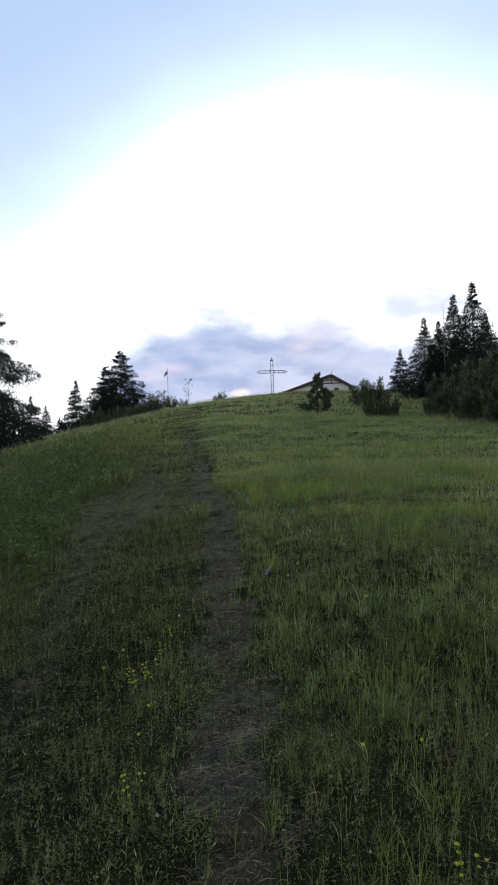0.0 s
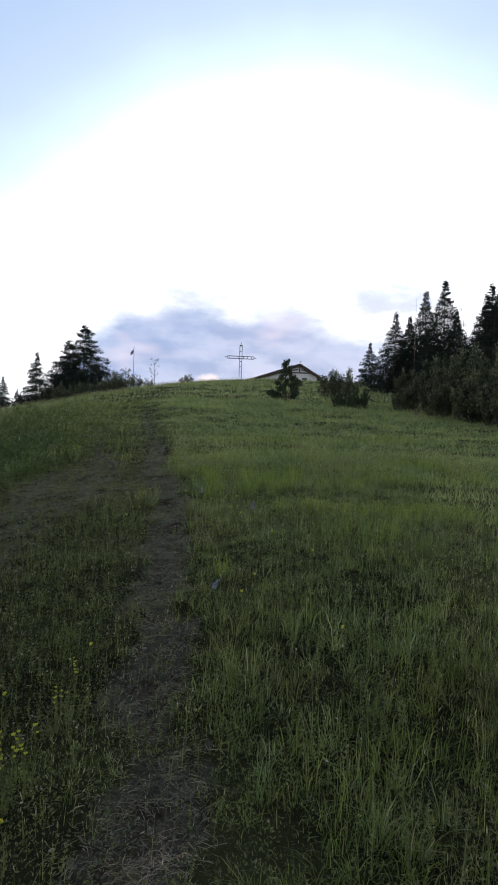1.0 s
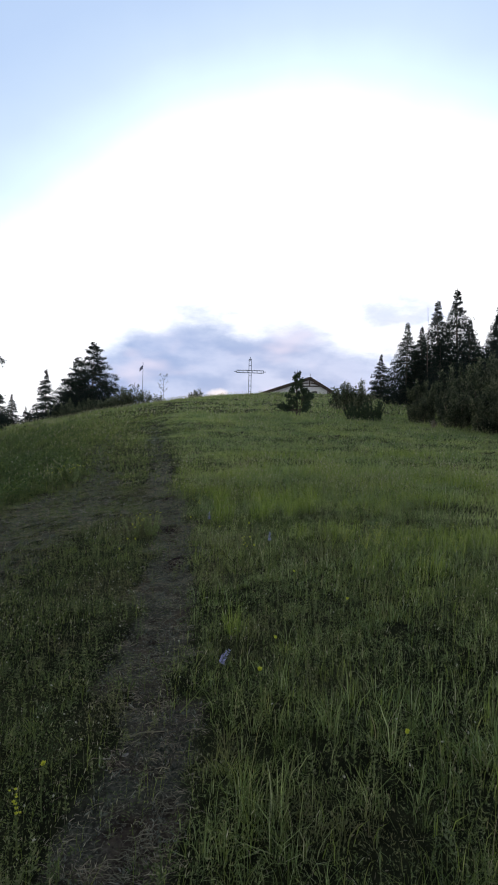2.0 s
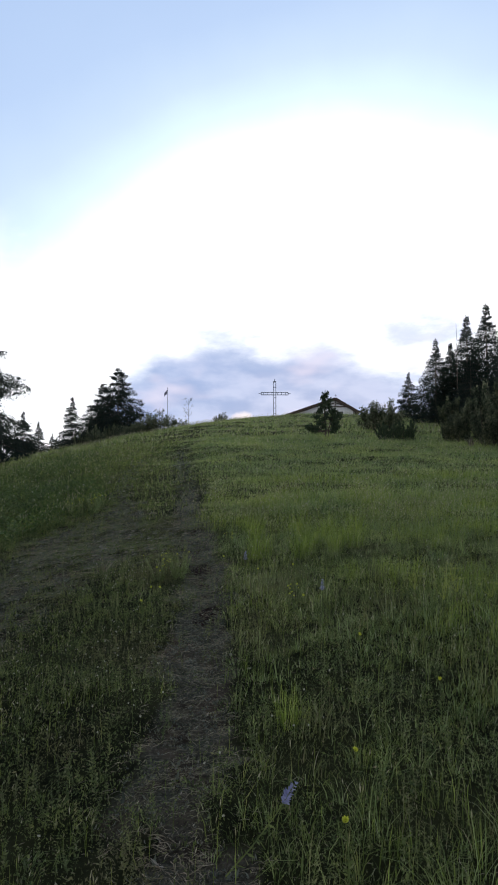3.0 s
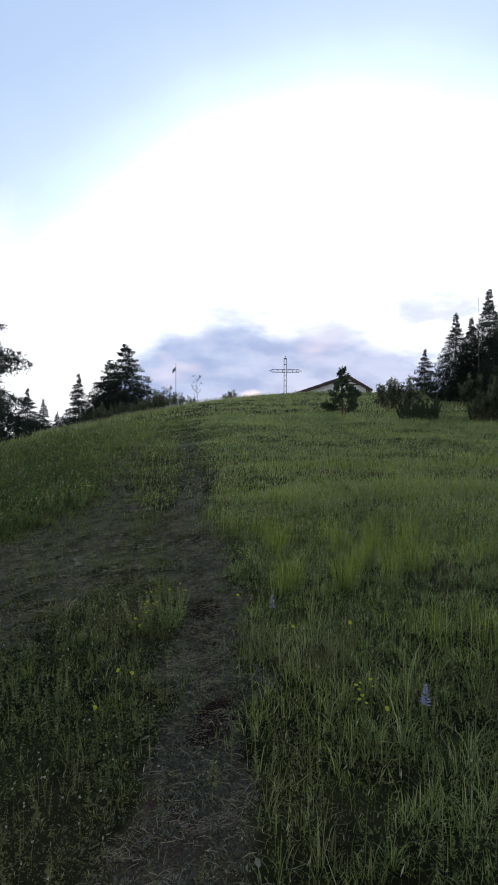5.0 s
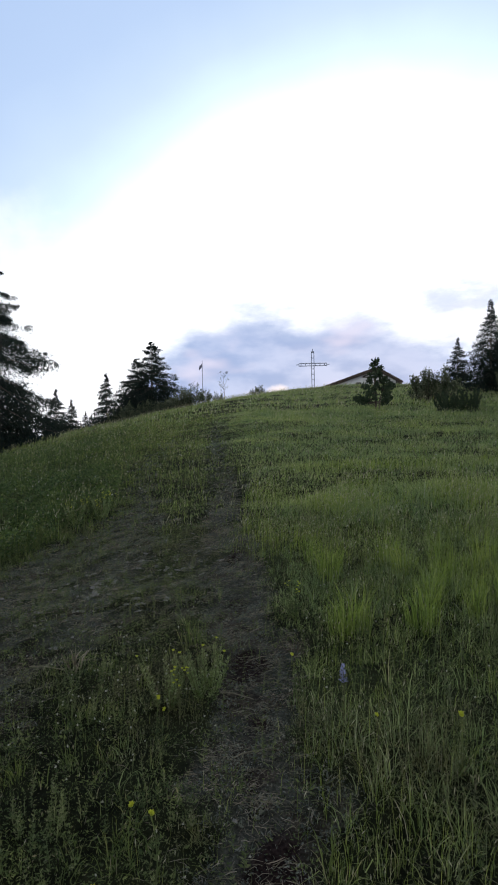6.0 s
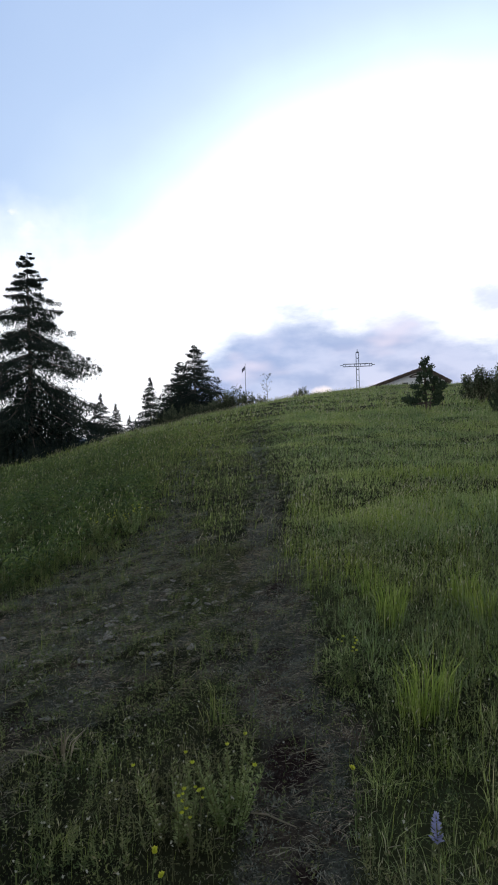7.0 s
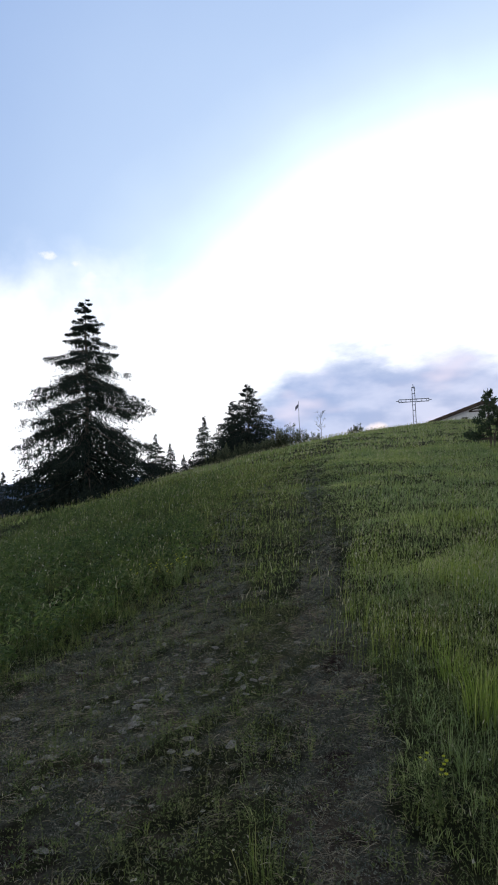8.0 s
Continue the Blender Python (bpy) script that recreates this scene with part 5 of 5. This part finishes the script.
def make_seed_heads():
    """Thin grass stalks that carry pale flowering heads; the far ones also stand in for light."""
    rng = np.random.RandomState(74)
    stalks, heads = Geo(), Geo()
    # the last row's big pale heads put brightness into the far slope's colour
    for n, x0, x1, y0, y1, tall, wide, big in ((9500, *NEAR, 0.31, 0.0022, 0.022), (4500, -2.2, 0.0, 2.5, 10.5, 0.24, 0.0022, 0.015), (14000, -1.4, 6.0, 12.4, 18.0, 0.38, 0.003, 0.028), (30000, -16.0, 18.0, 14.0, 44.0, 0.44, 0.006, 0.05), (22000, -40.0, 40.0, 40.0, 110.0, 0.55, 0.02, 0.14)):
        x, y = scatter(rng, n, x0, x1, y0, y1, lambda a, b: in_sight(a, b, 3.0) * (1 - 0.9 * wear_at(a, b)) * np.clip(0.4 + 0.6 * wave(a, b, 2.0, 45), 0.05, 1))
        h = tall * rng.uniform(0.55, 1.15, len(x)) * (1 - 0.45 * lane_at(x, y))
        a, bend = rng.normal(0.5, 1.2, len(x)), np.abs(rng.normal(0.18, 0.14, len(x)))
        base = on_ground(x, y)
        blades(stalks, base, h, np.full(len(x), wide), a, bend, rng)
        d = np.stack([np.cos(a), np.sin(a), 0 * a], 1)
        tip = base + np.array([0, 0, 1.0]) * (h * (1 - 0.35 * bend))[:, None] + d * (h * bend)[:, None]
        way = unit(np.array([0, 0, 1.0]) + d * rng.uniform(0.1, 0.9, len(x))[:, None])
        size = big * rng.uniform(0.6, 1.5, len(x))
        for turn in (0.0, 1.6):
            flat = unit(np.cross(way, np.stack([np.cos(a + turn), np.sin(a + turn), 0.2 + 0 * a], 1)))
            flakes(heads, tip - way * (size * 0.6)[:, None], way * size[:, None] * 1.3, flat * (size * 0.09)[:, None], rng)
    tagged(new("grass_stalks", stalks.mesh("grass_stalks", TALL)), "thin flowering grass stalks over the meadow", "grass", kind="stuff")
    tagged(new("seed_heads", heads.mesh("seed_heads", SEED)), "pale beige grass seed heads on thin stalks, larger far off to brighten the slope", "grass", kind="stuff")


make_seed_heads()


def make_straw():
    """Dry straw and trodden stalks lying on the worn ground."""
    rng = np.random.RandomState(75)
    geo = Geo()
    x, y = scatter(rng, 200000, -5.0, 1.0, 1.0, 20.0, lambda a, b: (0.9 * wear_at(a, b) + 0.03) * (1 - 0.7 * bare_at(a, b)))
    n = len(x)
    base = on_ground(x, y, -0.006)
    base[:, 2] += rng.uniform(0, 0.014, n)
    strands(geo, base, rng.normal(0.2, 1.2, n), 0.018 + 0.06 * rng.rand(n) ** 2, rng.uniform(0.0012, 0.0028, n), rng.normal(0, 0.12, n), rng)
    # wisps of mown hay, each lying one way
    cx, cy = scatter(rng, 46000, -5.0, 1.0, 1.0, 24.0, lambda a, b: np.clip(wear_at(a, b) * 1.1 - 0.1, 0, 1) * np.clip(0.45 + 0.8 * wave(a, b, 0.35, 57), 0, 1) * (1 - 0.7 * bare_at(a, b)))
    m, k = len(cx), 8
    a = np.repeat(rng.normal(0.15, 0.8, m), k) + rng.normal(0, 0.4, m * k)
    ln = np.repeat(rng.uniform(0.03, 0.085, m), k) * rng.uniform(0.5, 1.2, m * k)
    base = on_ground(np.repeat(cx, k) + rng.normal(0, 0.035, m * k), np.repeat(cy, k) + rng.normal(0, 0.02, m * k), -0.008)
    base[:, 2] += rng.uniform(0, 0.024, m * k)
    strands(geo, base, a, ln, rng.uniform(0.0011, 0.0026, m * k), rng.normal(0, 0.16, m * k), rng)
    tagged(new("straw", geo.mesh("straw", STRAW)), "dry trodden straw strewn over the footpath", "straw", kind="stuff")


make_straw()


def make_trodden_turf():
    """Low rosettes and clipped herbs that survive on the worn ground."""
    rng = np.random.RandomState(78)
    geo = Geo()
    x, y = scatter(rng, 260000, -7.0, 0.8, 1.2, 32.0, lambda a, b: np.clip(wear_at(a, b) * 1.3 - 0.15, 0, 1) * (1 - 0.9 * bare_at(a, b)) * np.clip(0.65 + 0.5 * wave(a, b, 0.5, 52), 0.15, 1))
    n, k = len(x), 5
    b = rng.uniform(0, 6.283, (n, k))
    way = unit(np.stack([np.cos(b), np.sin(b), rng.uniform(0.15, 1.5, (n, k))], -1))
    sz = (np.exp(rng.normal(-4.1, 0.35, n)) * (1 + np.clip(y - 13, 0, 20) / 7))[:, None] * rng.uniform(0.6, 1.2, (n, k))
    on = on_ground(x, y, -0.004)[:, None] + rng.normal(0, 0.008, (n, k, 3)) * (1, 1, 0.4)
    flat = unit(np.cross(way, rng.normal(0, 0.4, (n, k, 3)) + np.array([0, 0, 1.0])))
    flakes(geo, on.reshape(-1, 3), (way * sz[..., None]).reshape(-1, 3), (flat * (sz * 0.16)[..., None]).reshape(-1, 3), rng)
    # flat cushions
    x, y = scatter(rng, 24000, -5.0, 0.4, 7.0, 18.0, lambda a, b: np.clip(wear_at(a, b) * 1.4 - 0.25, 0, 1) * (1 - 0.8 * bare_at(a, b)) * np.clip(0.5 + 0.8 * wave(a, b, 0.3, 58), 0, 1))
    n, k = len(x), 30
    a, q = rng.uniform(0, 6.283, (n, k)), np.sqrt(rng.uniform(0, 1, (n, k)))
    wide = rng.uniform(0.03, 0.09, n)[:, None]
    on = on_ground(x, y, -0.003)[:, None] + np.stack([np.cos(a) * q * wide, np.sin(a) * q * wide, 0.035 * (1 - 0.8 * q**2) * rng.uniform(0.3, 1.2, (n, k))], -1)
    way = unit(np.stack([np.cos(a), np.sin(a), rng.uniform(0.0, 1.0, (n, k))], -1) + rng.normal(0, 0.5, (n, k, 3)))
    sz = rng.uniform(0.008, 0.018, n)[:, None] * rng.uniform(0.6, 1.3, (n, k))
    flat = unit(np.cross(way, rng.normal(0, 0.5, (n, k, 3)) + np.array([0, 0, 1.0])))
    flakes(geo, on.reshape(-1, 3), (way * sz[..., None]).reshape(-1, 3), (flat * (sz * 0.18)[..., None]).reshape(-1, 3), rng)
    tagged(new("trodden_turf", geo.mesh("trodden_turf", TURF)), "low trampled grey-green turf on the worn ground", "plants", kind="stuff")


make_trodden_turf()


def make_pale_flowers():
    """Small whitish flower heads dotted through the meadow."""
    rng = np.random.RandomState(76)
    stalks, heads = Geo(), Geo()
    for n, x0, x1, y0, y1, tall, big in ((900, *NEAR, 0.27, 0.0070), (800, -2.6, -0.2, 3.0, 10.5, 0.22, 0.0065), (90, -0.4, 3.2, 12.4, 14.6, 0.40, 0.010), (700, -15.0, 15.0, 16.0, 36.0, 0.40, 0.02)):
        x, y = scatter(rng, n, x0, x1, y0, y1, lambda a, b: in_sight(a, b, 3.0) * (1 - wear_at(a, b)) * np.clip(0.5 + 0.7 * wave(a, b, 2.4, 46), 0, 1))
        m = len(x)
        h = tall * rng.uniform(0.5, 1.2, m)
        a, bend = rng.uniform(0, 6.28, m), rng.uniform(0, 0.25, m)
        base = on_ground(x, y)
        blades(stalks, base, h, np.full(m, 0.003), a, bend, rng)
        tip = base + np.stack([np.cos(a) * h * bend, np.sin(a) * h * bend, h * (1 - 0.35 * bend)], 1)
        for k in range(9):
            way = unit(rng.normal(0, 1, (m, 3)) + np.array([0, 0, 0.6]))
            size = big * rng.uniform(0.7, 1.3, m)
            flat = unit(np.cross(way, rng.normal(0, 1, (m, 3))))
            flakes(heads, tip - way * (size * 0.3)[:, None], way * size[:, None] * 1.4, flat * (size * 0.5)[:, None], rng)
    tagged(new("flower_stalks", stalks.mesh("flower_stalks", HERB)), "thin green stalks of small meadow flowers", "plants", kind="stuff")
    tagged(new("pale_flowers", heads.mesh("pale_flowers", PALE)), "small whitish flower heads dotted through the grass", "flowers", kind="stuff")


make_pale_flowers()

# ---- single plants ----


def herb_stem(wood, leaves, rng, foot, top, k, leaf):
    s = np.linspace(0, 1, 4)[:, None]
    pts = np.array(foot) + (np.array(top) - np.array(foot)) * s + np.array([[0.01, -0.01, 0]]) * np.sin(s * 3.1)
    tube(wood, pts, 0.0028 * (1.2 - s[:, 0] * 0.6), 4)
    q = rng.uniform(0.08, 0.92, k)
    on = np.stack([np.interp(q, s[:, 0], pts[:, c]) for c in range(3)], 1)
    b = rng.uniform(0, 6.283, k)
    way = unit(np.stack([np.cos(b), np.sin(b), rng.uniform(0.2, 1.2, k)], 1))
    sz = leaf * (1.25 - 0.6 * q)
    flat = unit(np.cross(way, rng.normal(0, 0.5, (k, 3)) + np.array([0, 0, 1.0])))
    flakes(leaves, on, way * sz[:, None], flat * (sz * 0.16)[:, None], rng)


def blossom(at, size, rng, petals=6, cup=1.0):
    geo = Geo()
    a = np.arange(petals) * 6.283 / petals + rng.uniform(0, 1)
    way = unit(np.stack([np.cos(a), np.sin(a), np.full(petals, cup)], 1))
    flat = unit(np.cross(way, [0, 0, 1.0]))
    flakes(geo, np.tile(at, (petals, 1)), way * size, flat * size * 0.42, rng)
    flakes(geo, np.tile(np.array(at) + (0, 0, size * 0.15), (petals, 1)), unit(way + (0, 0, 0.9)) * size * 0.6, flat * size * 0.3, rng)
    return geo


def make_yellow_plant(seed, tall, stems, heads, spread, size, leafage=30, green=HERB):
    """A yellow-flowered herb: leafy stems, each ending in several blossoms."""
    rng = np.random.RandomState(seed)
    t = thing("yellow_flower", pose(0, 0, 0), "yellow-flowered meadow herb with small green leaves", "flower", "yellow flowers in the meadow")
    tops = []
    for _ in range(stems):
        wood, leaves = Geo(), Geo()
        a, r = rng.uniform(0, 6.28), spread * math.sqrt(rng.uniform(0, 1))
        top = np.array([r * math.cos(a), r * math.sin(a), tall * rng.uniform(0.75, 1.05)])
        herb_stem(wood, leaves, rng, (top[0] * 0.3, top[1] * 0.3, -0.02), top, leafage, 0.026)
        stem = part("stem", wood, HERB, t)
        part("leaves", leaves, green, stem)
        tops.append(top)
    for k in range(heads):
        top = tops[k % stems] + rng.normal(0, 1, 3) * (0.011, 0.011, 0.006) * (k >= stems) - (0, 0, 0.017 * (k // stems))
        part("blossom", blossom(top, size * rng.uniform(0.8, 1.2), rng), YELLOW, t, "small bright yellow blossom")
    return t


BUNCH = make_yellow_plant(81, 0.30, 3, 9, 0.06, 0.014)
SPARSE = make_yellow_plant(82, 0.27, 1, 2, 0.02, 0.015)
# WIDE takes the pale grass green as its own leaf colour
WIDE = make_yellow_plant(83, 0.29, 14, 5, 0.19, 0.014, 90, LIT_GRASS)
YELLOWS = [
    (BUNCH, -0.78, 3.42, 1.0), (BUNCH, -0.88, 3.64, 0.9), (BUNCH, -0.70, 3.48, 1.05), (SPARSE, -1.08, 4.2, 1.0), (BUNCH, -0.74, 4.08, 0.8), (SPARSE, -1.16, 3.97, 0.9),
    (SPARSE, -0.60, 2.95, 0.9), (SPARSE, -0.60, 2.68, 0.8), (BUNCH, -0.72, 4.4, 0.8), (BUNCH, -0.53, 2.16, 0.85), (SPARSE, 0.55, 2.33, 0.9), (SPARSE, 0.83, 2.4, 0.8),
    (BUNCH, 0.77, 1.61, 0.9), (SPARSE, 0.32, 5.15, 1.2), (SPARSE, 0.95, 4.64, 1.0), (SPARSE, -0.67, 4.56, 1.0), (SPARSE, 0.29, 8.98, 1.15), (SPARSE, 0.33, 7.98, 1.0),
    (SPARSE, 0.66, 7.02, 1.0), (SPARSE, 0.43, 5.65, 1.0), (SPARSE, -1.07, 8.48, 1.0), (SPARSE, -0.95, 8.40, 1.05), (SPARSE, -1.07, 8.10, 1.0), (WIDE, -1.20, 9.68, 1.0),
    (WIDE, -1.00, 9.80, 1.1), (SPARSE, -1.17, 9.27, 1.0), (SPARSE, -1.12, 9.21, 0.9), (BUNCH, 0.27, 8.15, 1.0), (SPARSE, -0.06, 9.1, 0.9), (SPARSE, -0.46, 9.8, 1.0),
    (BUNCH, -0.47, 11.05, 1.0), (BUNCH, -4.1, 15.9, 1.2), (BUNCH, -3.81, 15.8, 1.2), (WIDE, -3.83, 16.0, 1.4), (BUNCH, -3.69, 16.15, 1.2), (WIDE, -4.2, 15.7, 1.3), (BUNCH, -3.9, 16.4, 1.2),
    (BUNCH, 3.63, 9.44, 1.1), (SPARSE, 1.02, 6.37, 1.0), (BUNCH, -1.1, 9.55, 0.9),
]
rng = np.random.RandomState(84)
moulds = {}
for src, x, y, size in YELLOWS:
    m = put_at(x, y, 0.0, rng.uniform(0, 360)) @ Matrix.Scale(size, 4)
    if src.name in moulds:
        copy_thing(src, m).scale = (size, size, size)
    else:
        moulds[src.name] = True
        src.matrix_basis = m


def make_umbel_plant(seed, tall, heads):
    """A stalk that forks into flat yellow-green umbels."""
    rng = np.random.RandomState(seed)
    t = thing("umbel_plant", pose(0, 0, 0), "yellow-green umbel flower plant in the tall grass", "flower", "umbel flowers in the grass")
    wood, leaves = Geo(), Geo()
    herb_stem(wood, leaves, rng, (0, 0, -0.02), (0.01, 0.01, tall * 0.7), 18, 0.05)
    stem = part("stem", wood, HERB, t)
    part("leaves", leaves, HERB, stem)
    for k in range(heads):
        a = k * 2.4 + rng.uniform(-0.3, 0.3)
        r = 0.10 * math.sqrt((k + 0.4) / heads)
        top = np.array([r * math.cos(a), r * math.sin(a), tall * rng.uniform(0.9, 1.02)])
        geo = Geo()
        tube(geo, [(0.01, 0.01, tall * 0.68), tuple(top * (0.6, 0.6, 1) - (0, 0, 0.05)), tuple(top)], [0.002, 0.0016, 0.0012], 4)
        n = 26
        b, q = rng.uniform(0, 6.283, n), 0.026 * np.sqrt(rng.uniform(0, 1, n))
        on = top + np.stack([np.cos(b) * q, np.sin(b) * q, rng.uniform(0, 0.006, n)], 1)
        way = unit(np.stack([np.cos(b), np.sin(b), rng.uniform(0, 0.6, n)], 1)) * 0.010
        flakes(geo, on, way, unit(np.cross(way, [0, 0, 1.0])) * 0.004, rng)
        part("umbel", geo, UMBEL, t, "flat yellow-green flower umbel")
    return t


PLANT = make_umbel_plant(86, 0.44, 5)
rng = np.random.RandomState(87)
for k, (x, y) in enumerate(((1.45, 7.75), (1.62, 7.95), (1.85, 7.8), (1.3, 8.05), (2.1, 8.1), (1.7, 8.3), (2.35, 7.75))):
    m = put_at(x, y, 0.0, rng.uniform(0, 360))
    if k:
        copy_thing(PLANT, m)
    else:
        PLANT.matrix_basis = m


def make_sage(x, y, tall, seed, tip=0.0):
    """Meadow sage: a leafy stem with whorls of lilac lips up its spike."""
    rng = np.random.RandomState(seed)
    t = thing("meadow_sage", put_at(x, y) @ pose(0, 0, 0, 0, tip, 0), "lilac meadow sage spike standing in the grass", "flower", "sage spikes in the grass")
    wood, leaves = Geo(), Geo()
    herb_stem(wood, leaves, rng, (0, 0, -0.02), (0.01, 0.0, tall), 30, 0.035)
    part("stem", wood, HERB, t)
    part("leaves", leaves, HERB, t)
    for k in range(8):
        h = tall - 0.085 + k * 0.012
        geo = Geo()
        n = 7
        a = rng.uniform(0, 6.28, n)
        way = unit(np.stack([np.cos(a), np.sin(a), rng.uniform(0.2, 0.9, n)], 1))
        size = 0.026 * (1.2 - 0.09 * k)
        flakes(geo, np.tile((0.01, 0, h), (n, 1)), way * size, unit(np.cross(way, [0, 0, 1.0])) * size * 0.33, rng)
        part("blossom", geo, LILAC, t, "whorl of lilac petals")


make_sage(0.484, 7.9, 0.40, 91)
make_sage(-0.21, 9.35, 0.37, 92)
make_sage(-0.13, 5.3, 0.43, 93, 36.0)


def make_tuft(seed, count, tall, spread, mat, wide=0.006, bend=0.28):
    rng = np.random.RandomState(seed)
    geo = Geo()
    a, r = rng.uniform(0, 6.283, count), spread * np.sqrt(rng.uniform(0, 1, count))
    base = np.stack([np.cos(a) * r, np.sin(a) * r, np.full(count, -0.03)], 1)
    blades(geo, base, tall * rng.uniform(0.55, 1.1, count), np.full(count, wide), a + rng.normal(0, 0.6, count), np.abs(rng.normal(bend, 0.6 * bend, count)), rng)
    return geo.mesh("grass_tuft", mat)


TUFTS = [make_tuft(s, 65, 0.50, 0.12, TALL, 0.006) for s in (101, 102, 103)]
DULL = make_tuft(107, 50, 0.24, 0.09, GRASS, 0.004)
rng = np.random.RandomState(104)
spots = [(-0.11, 10.63), (-0.02, 10.72), (0.45, 10.73), (0.52, 10.82), (-0.16, 12.1), (0.52, 12.67), (-0.28, 12.73), (-0.11, 12.27), (0.6, 12.2), (1.1, 12.85), (0.75, 11.6), (0.95, 12.0), (1.5, 12.6), (1.3, 11.3), (0.62, 11.15),
         (0.14, 6.40), (0.98, 11.05), (-1.22, 10.57)]
for k, (x, y) in enumerate(spots):
    dull = k == len(spots) - 1
    size = 1.0 if dull else 0.55 if (x, y) == (0.14, 6.40) else rng.uniform(0.75, 1.1)
    ob = new("grass_tuft", DULL if dull else TUFTS[k % 3])
    ob.matrix_world = put_at(x, y, 0.0, rng.uniform(0, 360)) @ Matrix.Scale(size, 4)
    tagged(ob, "thin dull green grass tuft on the trodden ground" if dull else "tall bright green grass tuft beside the footpath", "grass tuft", "grass tufts beside the path")
ob = new("dry_tuft", make_tuft(105, 13, 0.24, 0.04, STRAW, 0.012, 0.7))
ob.matrix_world = put_at(-1.99, 10.2)
tagged(ob, "withered pale grass tuft on the trodden ground", "grass tuft")
ob = new("withered_plant", make_tuft(106, 40, 0.55, 0.08, STRAW, 0.05))
ob.matrix_world = put_at(10.6, 33.0)
tagged(ob, "withered pale broad-leaved plant before the thicket", "plant")

# ---- stones and twigs on the worn ground ----


def stone_mesh(seed):
    rng = np.random.RandomState(seed)
    bm = bmesh.new()
    bmesh.ops.create_icosphere(bm, subdivisions=2, radius=0.5)
    sx, sy, sz = rng.uniform(1.0, 1.6), rng.uniform(0.45, 0.8), rng.uniform(0.16, 0.30)
    for v in bm.verts:
        n = noise.noise(v.co * 2.2 + Vector((seed, 0, 0)))
        v.co *= 1 + 0.75 * n
        v.co = Vector((v.co.x * sx, v.co.y * sy, min(v.co.z, 0.32) * sz * 1.3))
    me = bpy.data.meshes.new("field_stone")
    bm.to_mesh(me)
    bm.free()
    me.materials.append(STONE)
    return me


STONES = [stone_mesh(s) for s in (111, 112, 113, 114, 115)]
rng = np.random.RandomState(116)
spots = [(-2.67, 12.54, 0.15), (-1.88, 12.66, 0.11), (-1.70, 12.7, 0.09), (-2.71, 11.13, 0.07), (-2.70, 11.25, 0.06), (-2.48, 11.88, 0.08), (-2.92, 12.2, 0.10), (-2.84, 12.35, 0.08),
         (-2.97, 13.62, 0.10), (-2.65, 11.92, 0.07), (-2.60, 11.07, 0.07), (-0.70, 8.75, 0.04)]
for _ in range(190):
    spots.append((rng.normal(-2.55, 0.5), rng.normal(12.4, 0.9), 0.028 + 0.075 * rng.rand() ** 2))
for _ in range(60):
    spots.append((rng.normal(-1.75, 0.35), rng.normal(12.9, 0.35), 0.028 + 0.06 * rng.rand() ** 2))
for _ in range(26):
    y = rng.uniform(2, 22)
    spots.append((float(glide(y, PATH_Y, PATH_X)) + rng.normal(0, 0.2), y, 0.02 + 0.03 * rng.rand()))
for k, (x, y, size) in enumerate(spots):
    ob = new("field_stone", STONES[k % 5])
    z = float(ground_z(x, y) - 0.045 * wear_at(x, y))
    ob.matrix_world = pose(x, y, z + 0.05 * size, rng.uniform(-16, 16), rng.uniform(-16, 16), rng.normal(15, 50)) @ Matrix.Scale(size * (0.6 if k < 12 else 0.8), 4)
    tagged(ob, "pale grey field stone half sunk in the trodden track", "stone", "stones on the track")


def make_twig(x, y, a, ln):
    geo = Geo()
    c, s = math.cos(a) * ln / 2, math.sin(a) * ln / 2
    z = float(ground_z(x, y) - 0.045 * wear_at(x, y)) + 0.012
    tube(geo, [(-c, -s, 0.004), (-c * 0.3, -s * 0.3 + 0.008, 0.012), (c * 0.4, s * 0.4 - 0.004, 0.010), (c, s, 0.0)], [0.004, 0.0045, 0.004, 0.002], 5)
    ob = new("dry_twig", geo.mesh("dry_twig", STRAW, True))
    ob.matrix_world = pose(x, y, z)
    tagged(ob, "dry pale twig lying across the footpath", "twig", "twigs on the path")


for x, y, a, ln in ((-0.82, 9.86, -0.3, 0.22), (-0.69, 9.24, 0.6, 0.22), (-2.2, 10.25, -0.15, 0.30), (-0.3, 5.1, 0.4, 0.2)):
    make_twig(x, y, a, ln)
